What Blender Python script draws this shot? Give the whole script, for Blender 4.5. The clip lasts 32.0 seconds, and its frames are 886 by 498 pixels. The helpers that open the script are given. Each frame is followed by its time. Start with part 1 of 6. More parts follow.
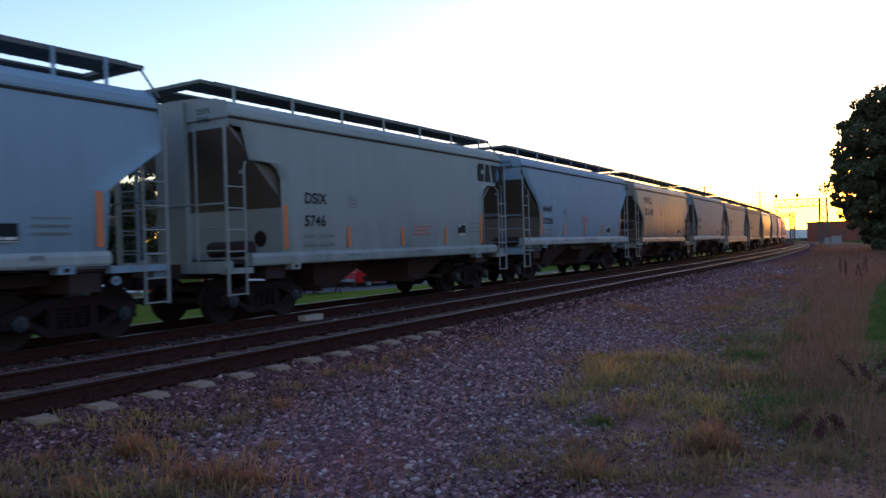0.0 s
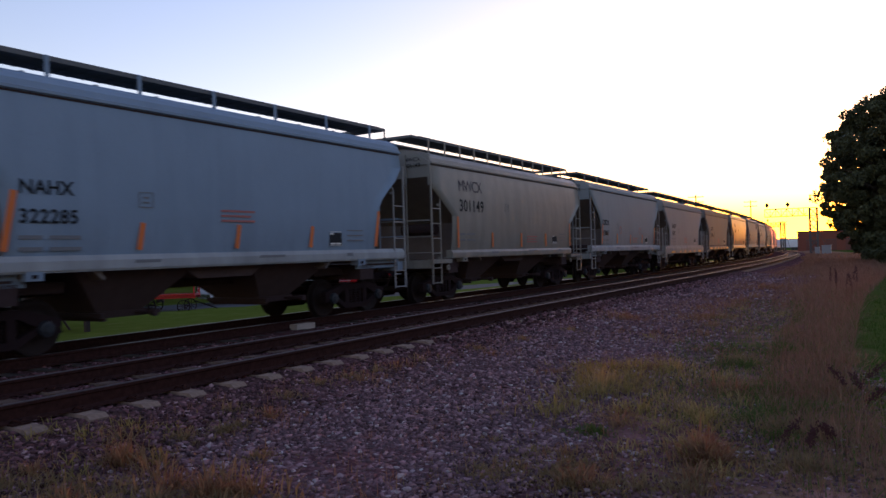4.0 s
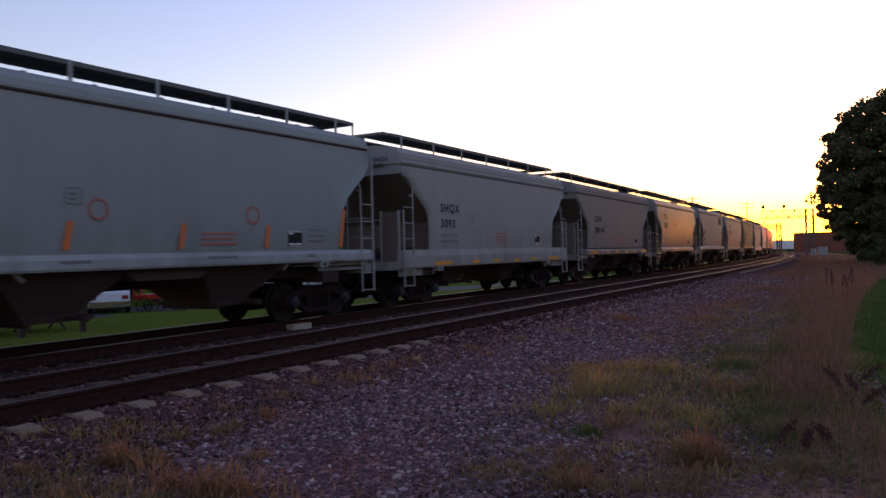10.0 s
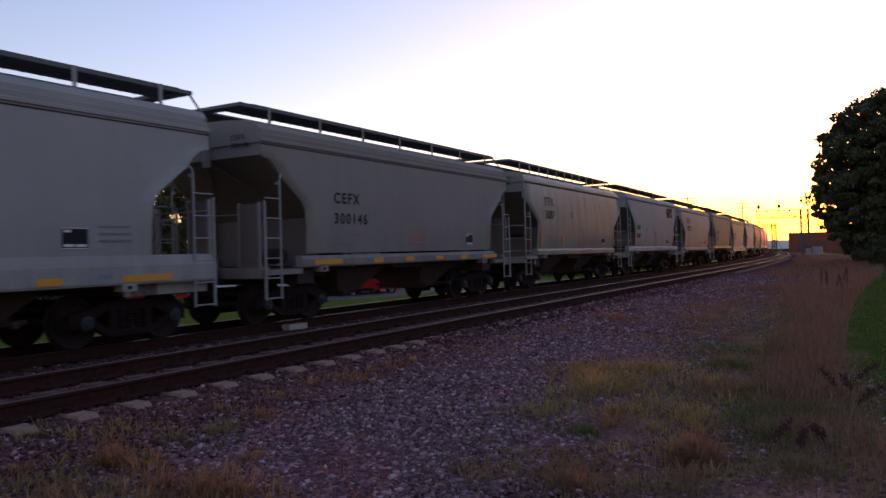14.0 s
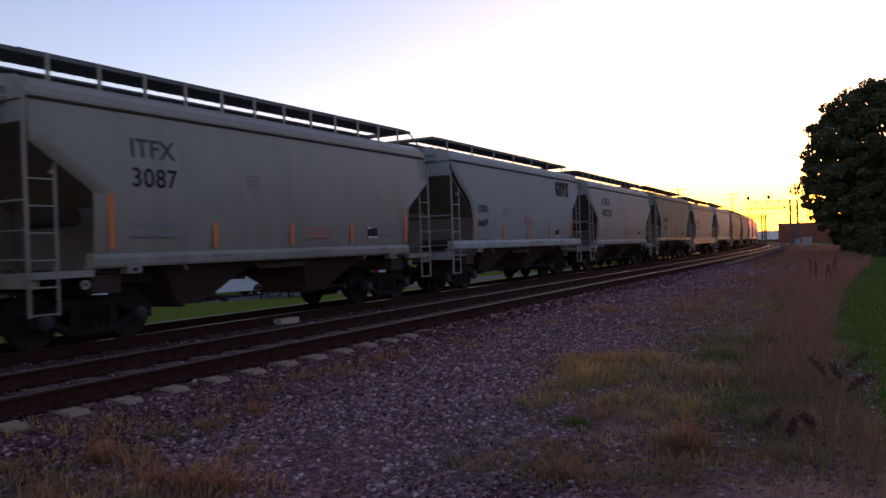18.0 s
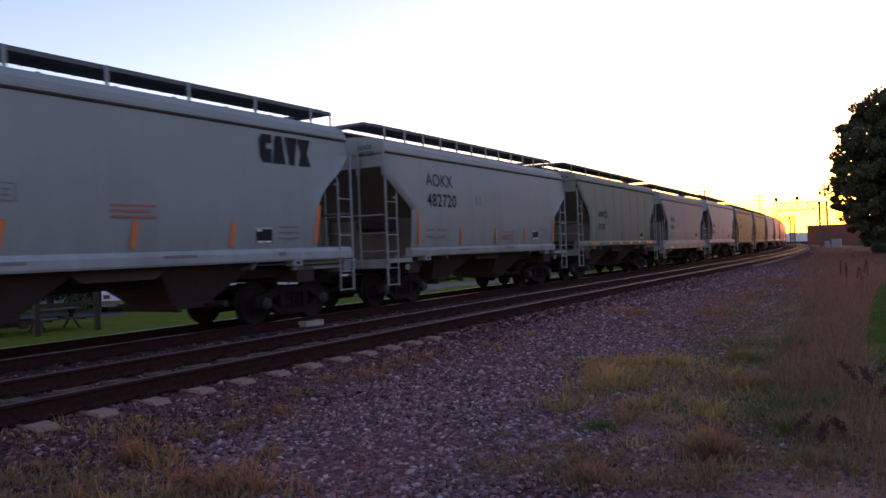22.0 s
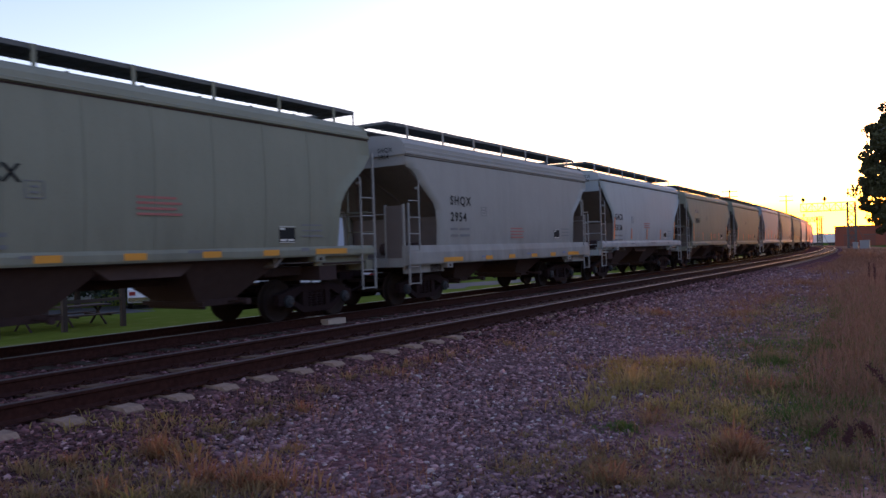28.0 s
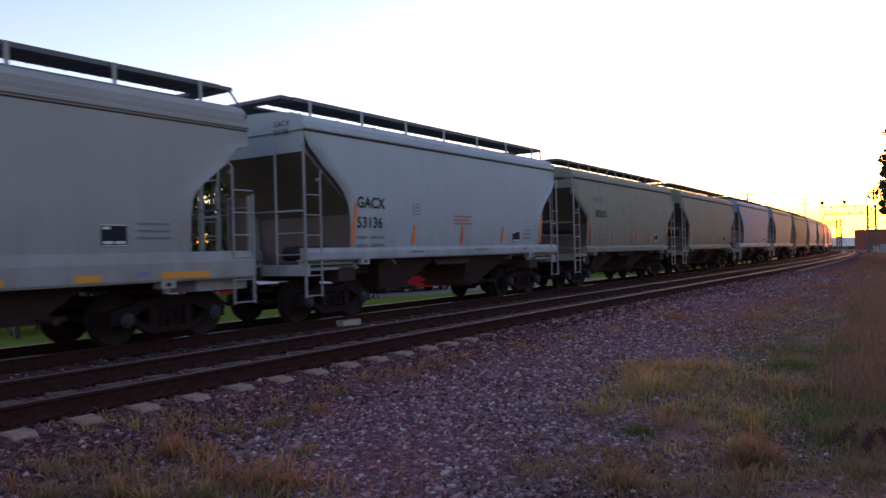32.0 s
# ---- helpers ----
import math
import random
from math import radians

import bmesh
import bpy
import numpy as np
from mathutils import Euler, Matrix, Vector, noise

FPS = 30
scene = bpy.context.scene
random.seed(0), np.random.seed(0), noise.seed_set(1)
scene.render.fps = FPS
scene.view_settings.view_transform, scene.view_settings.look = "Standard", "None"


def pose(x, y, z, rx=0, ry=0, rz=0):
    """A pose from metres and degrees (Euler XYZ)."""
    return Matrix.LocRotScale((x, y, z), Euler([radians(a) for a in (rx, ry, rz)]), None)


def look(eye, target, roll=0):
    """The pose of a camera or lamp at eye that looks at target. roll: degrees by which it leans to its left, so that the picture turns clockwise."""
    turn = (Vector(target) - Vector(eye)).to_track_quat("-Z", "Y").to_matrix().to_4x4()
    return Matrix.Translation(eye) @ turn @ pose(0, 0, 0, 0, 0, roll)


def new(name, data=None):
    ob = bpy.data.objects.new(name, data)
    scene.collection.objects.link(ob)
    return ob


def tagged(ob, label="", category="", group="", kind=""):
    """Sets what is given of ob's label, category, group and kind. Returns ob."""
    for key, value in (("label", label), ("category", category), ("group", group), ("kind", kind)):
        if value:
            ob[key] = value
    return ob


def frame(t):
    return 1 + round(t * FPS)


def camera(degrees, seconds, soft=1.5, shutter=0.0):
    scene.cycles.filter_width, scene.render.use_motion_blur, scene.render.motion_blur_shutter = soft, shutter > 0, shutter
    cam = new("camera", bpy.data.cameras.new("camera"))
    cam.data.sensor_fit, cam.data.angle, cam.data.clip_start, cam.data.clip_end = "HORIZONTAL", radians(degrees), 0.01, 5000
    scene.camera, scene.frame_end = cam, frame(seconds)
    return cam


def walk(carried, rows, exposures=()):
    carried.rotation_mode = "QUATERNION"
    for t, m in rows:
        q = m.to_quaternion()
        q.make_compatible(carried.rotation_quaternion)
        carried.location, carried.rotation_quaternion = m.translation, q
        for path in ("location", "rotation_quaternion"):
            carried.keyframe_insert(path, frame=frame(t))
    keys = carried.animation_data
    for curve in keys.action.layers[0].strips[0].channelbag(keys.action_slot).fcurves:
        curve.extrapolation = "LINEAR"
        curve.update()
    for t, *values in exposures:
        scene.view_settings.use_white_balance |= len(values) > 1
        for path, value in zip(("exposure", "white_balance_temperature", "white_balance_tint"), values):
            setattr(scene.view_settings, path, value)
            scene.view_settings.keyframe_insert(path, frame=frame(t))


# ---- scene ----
cam = camera(61.0, 32.0, soft=1.5, shutter=0.5)

# view of the carried camera: seconds and its three angles in degrees; the eye stays at one spot
EYE = (0.0, 0.0, 1.3127)
VIEW = (
    (0, 89.59, 1.80, 31.50), (0.5, 89.65, 1.87, 31.39), (1, 89.69, 1.88, 31.16), (1.5, 89.80, 1.88, 31.09),
    (2, 89.90, 1.73, 30.91), (2.5, 89.99, 1.76, 30.69), (3, 90.10, 1.69, 30.70), (3.5, 90.19, 1.69, 30.87),
    (5.5, 90.31, 1.83, 30.86), (6, 90.26, 1.90, 30.82), (6.5, 90.20, 1.93, 30.87), (7, 90.17, 1.85, 30.92),
    (7.5, 90.15, 1.78, 30.90), (8, 90.20, 1.81, 30.89), (8.5, 90.19, 1.80, 30.80), (9, 90.19, 1.78, 30.75),
    (9.5, 90.22, 1.66, 30.73), (10, 90.27, 1.56, 30.67), (10.5, 90.36, 1.47, 30.61), (11, 90.43, 1.51, 30.48),
    (11.5, 90.46, 1.58, 30.45), (12, 90.46, 1.58, 30.46), (12.5, 90.39, 1.69, 30.45), (13, 90.32, 1.70, 30.45),
    (13.5, 90.28, 1.63, 30.42), (14, 90.26, 1.58, 30.36), (14.5, 90.23, 1.59, 30.35), (16.5, 90.11, 1.74, 29.95),
    (17, 90.04, 1.73, 29.86), (17.5, 89.86, 1.87, 29.73), (18, 89.71, 1.99, 29.70), (18.5, 89.59, 1.92, 29.84),
    (19, 89.60, 1.71, 30.13), (19.5, 89.74, 1.56, 30.55), (20, 89.90, 1.71, 31.04), (20.5, 90.02, 1.56, 31.36),
    (21, 90.04, 1.49, 31.55), (21.5, 90.05, 1.64, 31.77), (22, 89.97, 2.08, 31.52), (22.5, 89.60, 2.43, 30.57),
    (23, 89.41, 2.57, 30.19), (23.5, 89.38, 2.47, 30.11), (24, 89.41, 2.11, 31.25), (24.5, 89.47, 1.89, 31.95),
    (25, 89.61, 1.69, 32.46), (25.5, 89.75, 1.61, 32.82), (27.5, 89.92, 1.81, 33.32), (28, 89.96, 1.76, 33.19),
    (28.5, 89.90, 1.61, 33.42), (29, 89.80, 1.52, 33.60), (29.5, 89.73, 1.52, 33.80), (30, 89.76, 1.66, 33.99),
    (30.5, 89.83, 1.83, 34.10), (31, 89.91, 1.78, 34.22), (31.5, 90.04, 1.65, 34.28), (32, 90.14, 1.50, 34.36),
)
EXPOSURE = ((0, 2.37, 4640, 20), (2, 2.39, 4860, 25), (4, 2.05, 5200, 35), (12, 1.92, 5230, 38), (18, 1.92, 5230, 38), (20, 2.1, 5200, 38), (25, 2.43, 5130, 37), (28, 2.5, 5130, 36), (32, 2.48, 5130, 35))
walk(cam, [(t, pose(*EYE, a, b, c)) for t, a, b, c in VIEW], EXPOSURE)

# ---- light: the sun stands just over the horizon behind the tree, the sky does the rest ----
SUN_AZ, SUN_EL = -4.4, 1.3      # degrees from +y towards +x, and above the horizon
world = bpy.data.worlds.new("sky")
scene.world = world
world.use_nodes = True
wn, wl = world.node_tree.nodes, world.node_tree.links
sky = wn.new("ShaderNodeTexSky")
sky.sky_type, sky.sun_disc = "NISHITA", False
sky.sun_elevation, sky.sun_rotation = radians(SUN_EL), radians(SUN_AZ)
sky.air_density, sky.dust_density, sky.ozone_density = 1.0, 0.8, 1.0
wl.new(sky.outputs[0], wn["Background"].inputs[0])
wn["Background"].inputs[1].default_value = 0.15
sun = new("sun", bpy.data.lights.new("sun", "SUN"))
sun.data.energy, sun.data.angle, sun.data.color = 0.38, radians(0.6), (1.0, 0.17, 0.02)
_a, _e = radians(SUN_AZ), radians(SUN_EL)
SUN_DIR = Vector((math.sin(_a) * math.cos(_e), math.cos(_a) * math.cos(_e), math.sin(_e)))
sun.matrix_world = look(SUN_DIR * 100, (0, 0, 0))

# ---- plan: two tracks, straight and then bending left; s runs along, u across from the near track ----
XN, YS, RN, SP, ZF = -7.98, 12.5, 1209.0, 4.15, -0.09
S2 = 480.0


def fall(s):
    """How far the line drops towards the bend: a gentle grade that levels out far off."""
    w = np.clip(np.asarray(s, float) - 13.3, 0, 330)
    return 0.00506 * np.where(w < 20, w * w / 40, w - 10)


def place(s, u, z=0.0):
    z -= float(fall(s))
    if s <= YS:
        return Vector((XN + u, s, z)), 0.0
    th = (min(s, S2) - YS) / RN
    x, y = XN - RN + (RN + u) * math.cos(th), YS + (RN + u) * math.sin(th)
    if s > S2:
        x, y = x - (s - S2) * math.sin(th), y + (s - S2) * math.cos(th)
    return Vector((x, y, z)), th


def place_np(s, u):
    th = (np.clip(s, YS, S2) - YS) / RN
    e = np.maximum(s - S2, 0) + np.minimum(s - YS, 0)
    return XN - RN + (RN + u) * np.cos(th) - e * np.sin(th), YS + (RN + u) * np.sin(th) + e * np.cos(th)


def su(x, y):
    """Along and across for a spot on the plan (near or far, up to the end of the bend)."""
    if y <= YS:
        return y, x - XN
    cx, cy = XN - RN, YS
    return YS + RN * math.atan2(y - cy, x - cx), math.hypot(x - cx, y - cy) - RN


PROFILE = ((-900, -1.6), (-60, -1.25), (-30, -1.05), (-16, -0.95), (-8.2, -0.75), (-6.3, -0.36), (-5.5, -0.30), (-2.8, -0.30), (-2.0, -0.27),
           (-1.3, -0.26), (-1.1, -0.225), (1.05, -0.225), (1.25, -0.265), (1.9, -0.30), (2.9, -0.40), (4.2, -0.43), (6.5, -0.42), (9.0, -0.40), (14.0, -0.45), (40, -0.6), (900, -0.9))
_pu, _pz = np.array(PROFILE).T


# bands of the verge along the line: where the ballast ends, the dry grass and the green begin
BAND_S = (4, 6, 9, 13.5, 19, 25, 40, 80, 140)
BAND = ((6.2, 5.4, 4.4, 3.5, 3.0, 2.6, 2.1, 1.9, 2.0), (7.4, 7.2, 6.6, 6.2, 6.0, 5.3, 4.2, 3.4, 3.6), (8.9, 8.4, 7.4, 7.2, 7.1, 7.1, 7.7, 9.2, 11.0))
BAND_W = (1.8, 4.6, 6.2, 8.2)


def band_edges(s):
    return [np.full(np.shape(s), 1.5)] + [np.interp(s, BAND_S, b) for b in BAND]


def band(u, s):
    """The verge's own coordinate: 4.6 at the ballast's edge, 6.2 where dry grass begins, 8.2 where the green begins."""
    e, w = band_edges(s), np.array(u, float)
    out = np.where(w < 1.5, w, w)
    for i in range(3):
        k = (u - e[i]) / (e[i + 1] - e[i])
        out = np.where((u > e[i]) & (u <= e[i + 1]), BAND_W[i] + k * (BAND_W[i + 1] - BAND_W[i]), out)
    return np.where(u > e[3], 8.2 + u - e[3], out)


def unband(w, s):
    e = band_edges(s)
    out = np.array(w, float)
    for i in range(3):
        k = (w - BAND_W[i]) / (BAND_W[i + 1] - BAND_W[i])
        out = np.where((w > BAND_W[i]) & (w <= BAND_W[i + 1]), e[i] + k * (e[i + 1] - e[i]), out)
    return np.where(w > 8.2, e[3] + w - 8.2, out)


def ground_z(u, s=0.0):
    return float(np.interp(u, _pu, _pz)) - float(fall(s))


# ---- mesh kit ----
class Geo:
    def __init__(self):
        self.v, self.f = [], []

    def add(self, verts, faces):
        n = len(self.v)
        self.v += [tuple(p) for p in verts]
        self.f += [tuple(n + i for i in f) for f in faces]
        return self

    def box(self, x0, y0, z0, x1, y1, z1):
        return self.add([(x, y, z) for z in (z0, z1) for y in (y0, y1) for x in (x0, x1)],
                        [(0, 2, 3, 1), (4, 5, 7, 6), (0, 1, 5, 4), (2, 6, 7, 3), (0, 4, 6, 2), (1, 3, 7, 5)])

    def hexa(self, low, high):
        """A block between two four-cornered rings."""
        return self.add(list(low) + list(high), [(3, 2, 1, 0), (4, 5, 6, 7)] + [(i, (i + 1) % 4, 4 + (i + 1) % 4, 4 + i) for i in range(4)])

    def tube(self, p, q, r, n=6, r2=None):
        p, q = Vector(p), Vector(q)
        d = (q - p).normalized()
        a = d.orthogonal().normalized()
        b = d.cross(a)
        ring = [a * math.cos(6.28319 * i / n) + b * math.sin(6.28319 * i / n) for i in range(n)]
        r2 = r if r2 is None else r2
        return self.add([p + c * r for c in ring] + [q + c * r2 for c in ring],
                        [(i, (i + 1) % n, n + (i + 1) % n, n + i) for i in range(n)] + [tuple(range(n))[::-1], tuple(range(n, 2 * n))])

    def path(self, pts, r, n=6):
        pts = [Vector(p) for p in pts]
        vs, side = [], None
        for i, p in enumerate(pts):
            d = (pts[min(i + 1, len(pts) - 1)] - pts[max(i - 1, 0)]).normalized()
            a = d.orthogonal().normalized() if side is None else (side - d * side.dot(d)).normalized()
            b, side = d.cross(a), a
            vs += [p + (a * math.cos(6.28319 * k / n) + b * math.sin(6.28319 * k / n)) * r for k in range(n)]
        fs = [(i * n + k, i * n + (k + 1) % n, (i + 1) * n + (k + 1) % n, (i + 1) * n + k) for i in range(len(pts) - 1) for k in range(n)]
        e = (len(pts) - 1) * n
        return self.add(vs, fs + [tuple(range(n))[::-1], tuple(range(e, e + n))])

    def prism(self, pts, a, b, axis="x"):
        """Extrude a flat outline from a to b along an axis; pts hold the two other coordinates in order."""
        put = {"x": lambda p, k: (k, p[0], p[1]), "y": lambda p, k: (p[0], k, p[1]), "z": lambda p, k: (p[0], p[1], k)}[axis]
        n = len(pts)
        return self.add([put(p, a) for p in pts] + [put(p, b) for p in pts],
                        [tuple(range(n))[::-1], tuple(range(n, 2 * n))] + [(i, (i + 1) % n, n + (i + 1) % n, n + i) for i in range(n)])

    def lathe(self, prof, axis="x", n=20, at=(0, 0, 0)):
        """Turn a profile of (along, radius) round an axis."""
        vs, k = [], len(prof)
        for i in range(n):
            c, s = math.cos(6.28319 * i / n), math.sin(6.28319 * i / n)
            for l, r in prof:
                p = {"x": (l, r * c, r * s), "y": (r * c, l, r * s), "z": (r * c, r * s, l)}[axis]
                vs.append((p[0] + at[0], p[1] + at[1], p[2] + at[2]))
        fs = [(i * k + j, ((i + 1) % n) * k + j, ((i + 1) % n) * k + j + 1, i * k + j + 1) for i in range(n) for j in range(k - 1)]
        return self.add(vs, fs)

    def sweep(self, outline, spots):
        """Carry an outline of (across, z) along spots of (s, u)."""
        k = len(outline)
        vs = []
        for s in spots:
            for u, z in outline:
                vs.append(place(s, u, z)[0])
        fs = [(i * k + j, i * k + (j + 1) % k, (i + 1) * k + (j + 1) % k, (i + 1) * k + j) for i in range(len(spots) - 1) for j in range(k)]
        e = (len(spots) - 1) * k
        return self.add(vs, fs + [tuple(range(k)), tuple(range(e + k - 1, e - 1, -1))])

    def mesh(self, name, smooth=False):
        me = bpy.data.meshes.new(name)
        me.from_pydata(self.v, [], self.f)
        if smooth:
            me.polygons.foreach_set("use_smooth", [True] * len(me.polygons))
        me.update()
        return me


CACHE = {}


def part(name, geo, material, parent=None, label="", m=None, key=None, smooth=False):
    """Links geometry as one mesh object under a thing or a part. geo may be a function; meshes are shared by key and material."""
    k = (key, material.name)
    if key is None or k not in CACHE:
        me = (geo() if callable(geo) else geo).mesh(name, smooth)
        me.materials.append(material)
        CACHE[k] = me
    ob = new(name, CACHE[k])
    ob.parent = parent
    if m is not None:
        ob.matrix_basis = m
    return tagged(ob, label) if label else ob


def thing(name, m=None, label="", category="", group="", kind=""):
    ob = new(name)
    if m is not None:
        ob.matrix_basis = m
    ob.empty_display_size = 0.2
    return tagged(ob, label, category, group, kind)


def np_mesh(name, verts, faces, material, uv=None):
    """One mesh from arrays: verts (n, 3), faces (m, k)."""
    me = bpy.data.meshes.new(name)
    verts, faces = np.asarray(verts, np.float32), np.asarray(faces, np.int32)
    k = faces.shape[1]
    me.vertices.add(len(verts)), me.loops.add(faces.size), me.polygons.add(len(faces))
    me.vertices.foreach_set("co", verts.ravel())
    me.loops.foreach_set("vertex_index", faces.ravel())
    me.polygons.foreach_set("loop_start", np.arange(0, faces.size, k, dtype=np.int32))
    if uv is not None:
        me.uv_layers.new(name="plan").data.foreach_set("uv", np.asarray(uv, np.float32)[faces.ravel()].ravel())
    me.update(calc_edges=True)
    me.materials.append(material)
    return new(name, me)


# ---- materials ----
class Mat:
    """A small writer of node materials."""

    def __init__(self, name, rough=0.7, metal=0.0, spec=0.5):
        self.m = bpy.data.materials.new(name)
        self.m.use_nodes = True
        self.n, self.l = self.m.node_tree.nodes, self.m.node_tree.links
        self.b = self.n["Principled BSDF"]
        self.b.inputs["Roughness"].default_value, self.b.inputs["Metallic"].default_value = rough, metal
        self.b.inputs["Specular IOR Level"].default_value = spec
        self.co = self.n.new("ShaderNodeTexCoord")

    def coords(self, scale=(1, 1, 1), out="Object"):
        n = self.n.new("ShaderNodeMapping")
        n.inputs["Scale"].default_value = scale
        self.l.new(self.co.outputs[out], n.inputs[0])
        return n.outputs[0]

    def noise(self, scale, detail=3.0, stretch=(1, 1, 1), out="Object", rough=0.55):
        n = self.n.new("ShaderNodeTexNoise")
        n.inputs["Scale"].default_value, n.inputs["Detail"].default_value, n.inputs["Roughness"].default_value = scale, detail, rough
        self.l.new(self.coords(stretch, out), n.inputs["Vector"])
        return n.outputs["Fac"]

    def voronoi(self, scale, out="Object", feature="F1", stretch=(1, 1, 1)):
        n = self.n.new("ShaderNodeTexVoronoi")
        n.feature = feature
        n.inputs["Scale"].default_value = scale
        self.l.new(self.coords(stretch, out), n.inputs["Vector"])
        return n

    def ramp(self, fac, *stops):
        n = self.n.new("ShaderNodeValToRGB")
        e = n.color_ramp.elements
        while len(e) < len(stops):
            e.new(0.5)
        for el, (p, c) in zip(e, stops):
            el.position, el.color = p, (*c, 1) if len(c) == 3 else c
        self.l.new(fac, n.inputs[0])
        return n.outputs[0]

    def step(self, fac, a, b):
        n = self.n.new("ShaderNodeMapRange")
        n.inputs[1].default_value, n.inputs[2].default_value = a, b
        self.l.new(fac, n.inputs[0])
        return n.outputs[0]

    def mix(self, fac, a, b, mode="MIX"):
        n = self.n.new("ShaderNodeMix")
        n.data_type, n.blend_type = "RGBA", mode
        for i, v in ((0, fac), (6, a), (7, b)):
            if isinstance(v, (int, float)):
                n.inputs[i].default_value = v
            elif isinstance(v, tuple):
                n.inputs[i].default_value = (*v, 1)
            else:
                self.l.new(v, n.inputs[i])
        return n.outputs[2]

    def math(self, op, a, b=0.0):
        n = self.n.new("ShaderNodeMath")
        n.operation = op
        for i, v in ((0, a), (1, b)):
            if isinstance(v, (int, float)):
                n.inputs[i].default_value = v
            else:
                self.l.new(v, n.inputs[i])
        return n.outputs[0]

    def random(self, island=False):
        if island:
            return self.n.new("ShaderNodeNewGeometry").outputs["Random Per Island"]
        return self.n.new("ShaderNodeObjectInfo").outputs["Random"]

    def color(self, c):
        if isinstance(c, tuple):
            self.b.inputs["Base Color"].default_value = (*c, 1)
        else:
            self.l.new(c, self.b.inputs["Base Color"])
        return self

    def rough(self, r):
        self.l.new(r, self.b.inputs["Roughness"])
        return self

    def bump(self, h, strength=0.3, dist=0.02):
        n = self.n.new("ShaderNodeBump")
        n.inputs["Strength"].default_value, n.inputs["Distance"].default_value = strength, dist
        self.l.new(h, n.inputs["Height"])
        self.l.new(n.outputs[0], self.b.inputs["Normal"])
        return self


def shade(c, k):
    return tuple(min(1.0, v * k) for v in c)


def plain(name, c, rough=0.7, metal=0.0, grain=14.0, spread=0.25, relief=0.15, spec=0.5):
    a = Mat(name, rough, metal, spec)
    f = a.noise(grain, 4)
    g = a.noise(grain * 0.12, 2)
    a.color(a.mix(g, a.mix(f, shade(c, 1 - spread), shade(c, 1 + spread)), shade(c, 1 - 0.6 * spread)))
    a.bump(f, relief, 0.004)
    return a.m


def car_paint(name, c, rust=0.35, dirt=(0.055, 0.045, 0.04), rough=0.42, dents=0.0, spec=0.07):
    """Weathered freight-car paint: chalked patches, rain streaks, road grime that thins upwards, rust freckles."""
    a = Mat(name, rough, 0.0, spec)
    patch = a.noise(0.7, 3)
    streak = a.noise(1.9, 5, (1.0, 1.0, 0.10))
    fine = a.noise(38.0, 3)
    base = a.mix(patch, shade(c, 0.88), shade(c, 1.10))
    base = a.mix(a.math("MULTIPLY", a.step(streak, 0.48, 0.8), 0.24), base, shade(c, 0.55))
    base = a.mix(a.math("MULTIPLY", a.step(fine, 0.62, 0.78), rust), base, (0.13, 0.06, 0.035))
    z = a.n.new("ShaderNodeSeparateXYZ")
    a.l.new(a.co.outputs["Object"], z.inputs[0])
    low = a.math("MULTIPLY", a.step(z.outputs[2], 2.3, 0.9), a.step(a.noise(2.2, 4, (1, 1, 0.3)), 0.3, 0.75))
    base = a.mix(a.math("MULTIPLY", low, 0.55), base, dirt)
    a.color(base).rough(a.math("ADD", a.math("MULTIPLY", patch, 0.3), rough + 0.02))
    relief = a.math("ADD", a.noise(1.6, 3), a.math("MULTIPLY", fine, 0.05))
    if dents:
        relief = a.math("ADD", relief, a.math("MULTIPLY", a.noise(1.5, 1, (0.2, 1.0, 0.25)), dents))
    a.bump(relief, 0.4, 0.03)
    return a.m


PAINT = {
    "blue": car_paint("pale_blue_grey_paint", (0.239, 0.315, 0.416)),
    # sill: paler than the bodies, the light it catches put into the colour
    "sill": car_paint("pale_lit_sill_paint", (0.36, 0.385, 0.405), 0.25),
    "grey": car_paint("light_grey_paint", (0.286, 0.309, 0.317)),
    "white": car_paint("chalky_white_grey_paint", (0.376, 0.417, 0.442)),
    "dusty": car_paint("dusty_warm_grey_paint", (0.247, 0.228, 0.214), 0.45),
    "chalk": car_paint("chalky_warm_grey_paint", (0.318, 0.320, 0.308)),
    "mid": car_paint("plain_mid_grey_paint", (0.320, 0.320, 0.315)),
    "tan": car_paint("tan_grey_paint", (0.26, 0.252, 0.226), 0.5, rough=0.24, dents=2.6, spec=0.15),
    "olive": car_paint("olive_grey_paint", (0.238, 0.246, 0.198), 0.5, rough=0.45, dents=2.2, spec=0.06),
}
# underframe and bays: grime and dust, with under-car shade mixed into both colours
SHADY = plain("grimy_shaded_underframe_paint", (0.052, 0.034, 0.036), 0.85, 0, 9, 0.45, 0.15, 0.2)
HOPPER = plain("dusty_shaded_hopper_steel", (0.086, 0.061, 0.062), 0.85, 0, 5, 0.4, 0.15, 0.2)
# slope sheets: the shade of the end recess is put into this darker colour
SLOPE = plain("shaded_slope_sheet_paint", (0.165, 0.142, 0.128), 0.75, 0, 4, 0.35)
ENDWEB = plain("brown_dusty_end_web", (0.16, 0.135, 0.13), 0.8, 0, 4, 0.3, 0.15, 0.25)
TRUCK = plain("dark_oily_cast_steel", (0.021, 0.012, 0.014), 0.85, 0.0, 12, 0.4, 0.3, 0.15)
WHEEL = plain("brown_wheel_steel", (0.026, 0.018, 0.018), 0.75, 0.0, 10, 0.4, 0.15, 0.2)
GRATE = plain("galvanised_walkway_grating", (0.12, 0.128, 0.135), 0.7, 0.1, 30, 0.3)
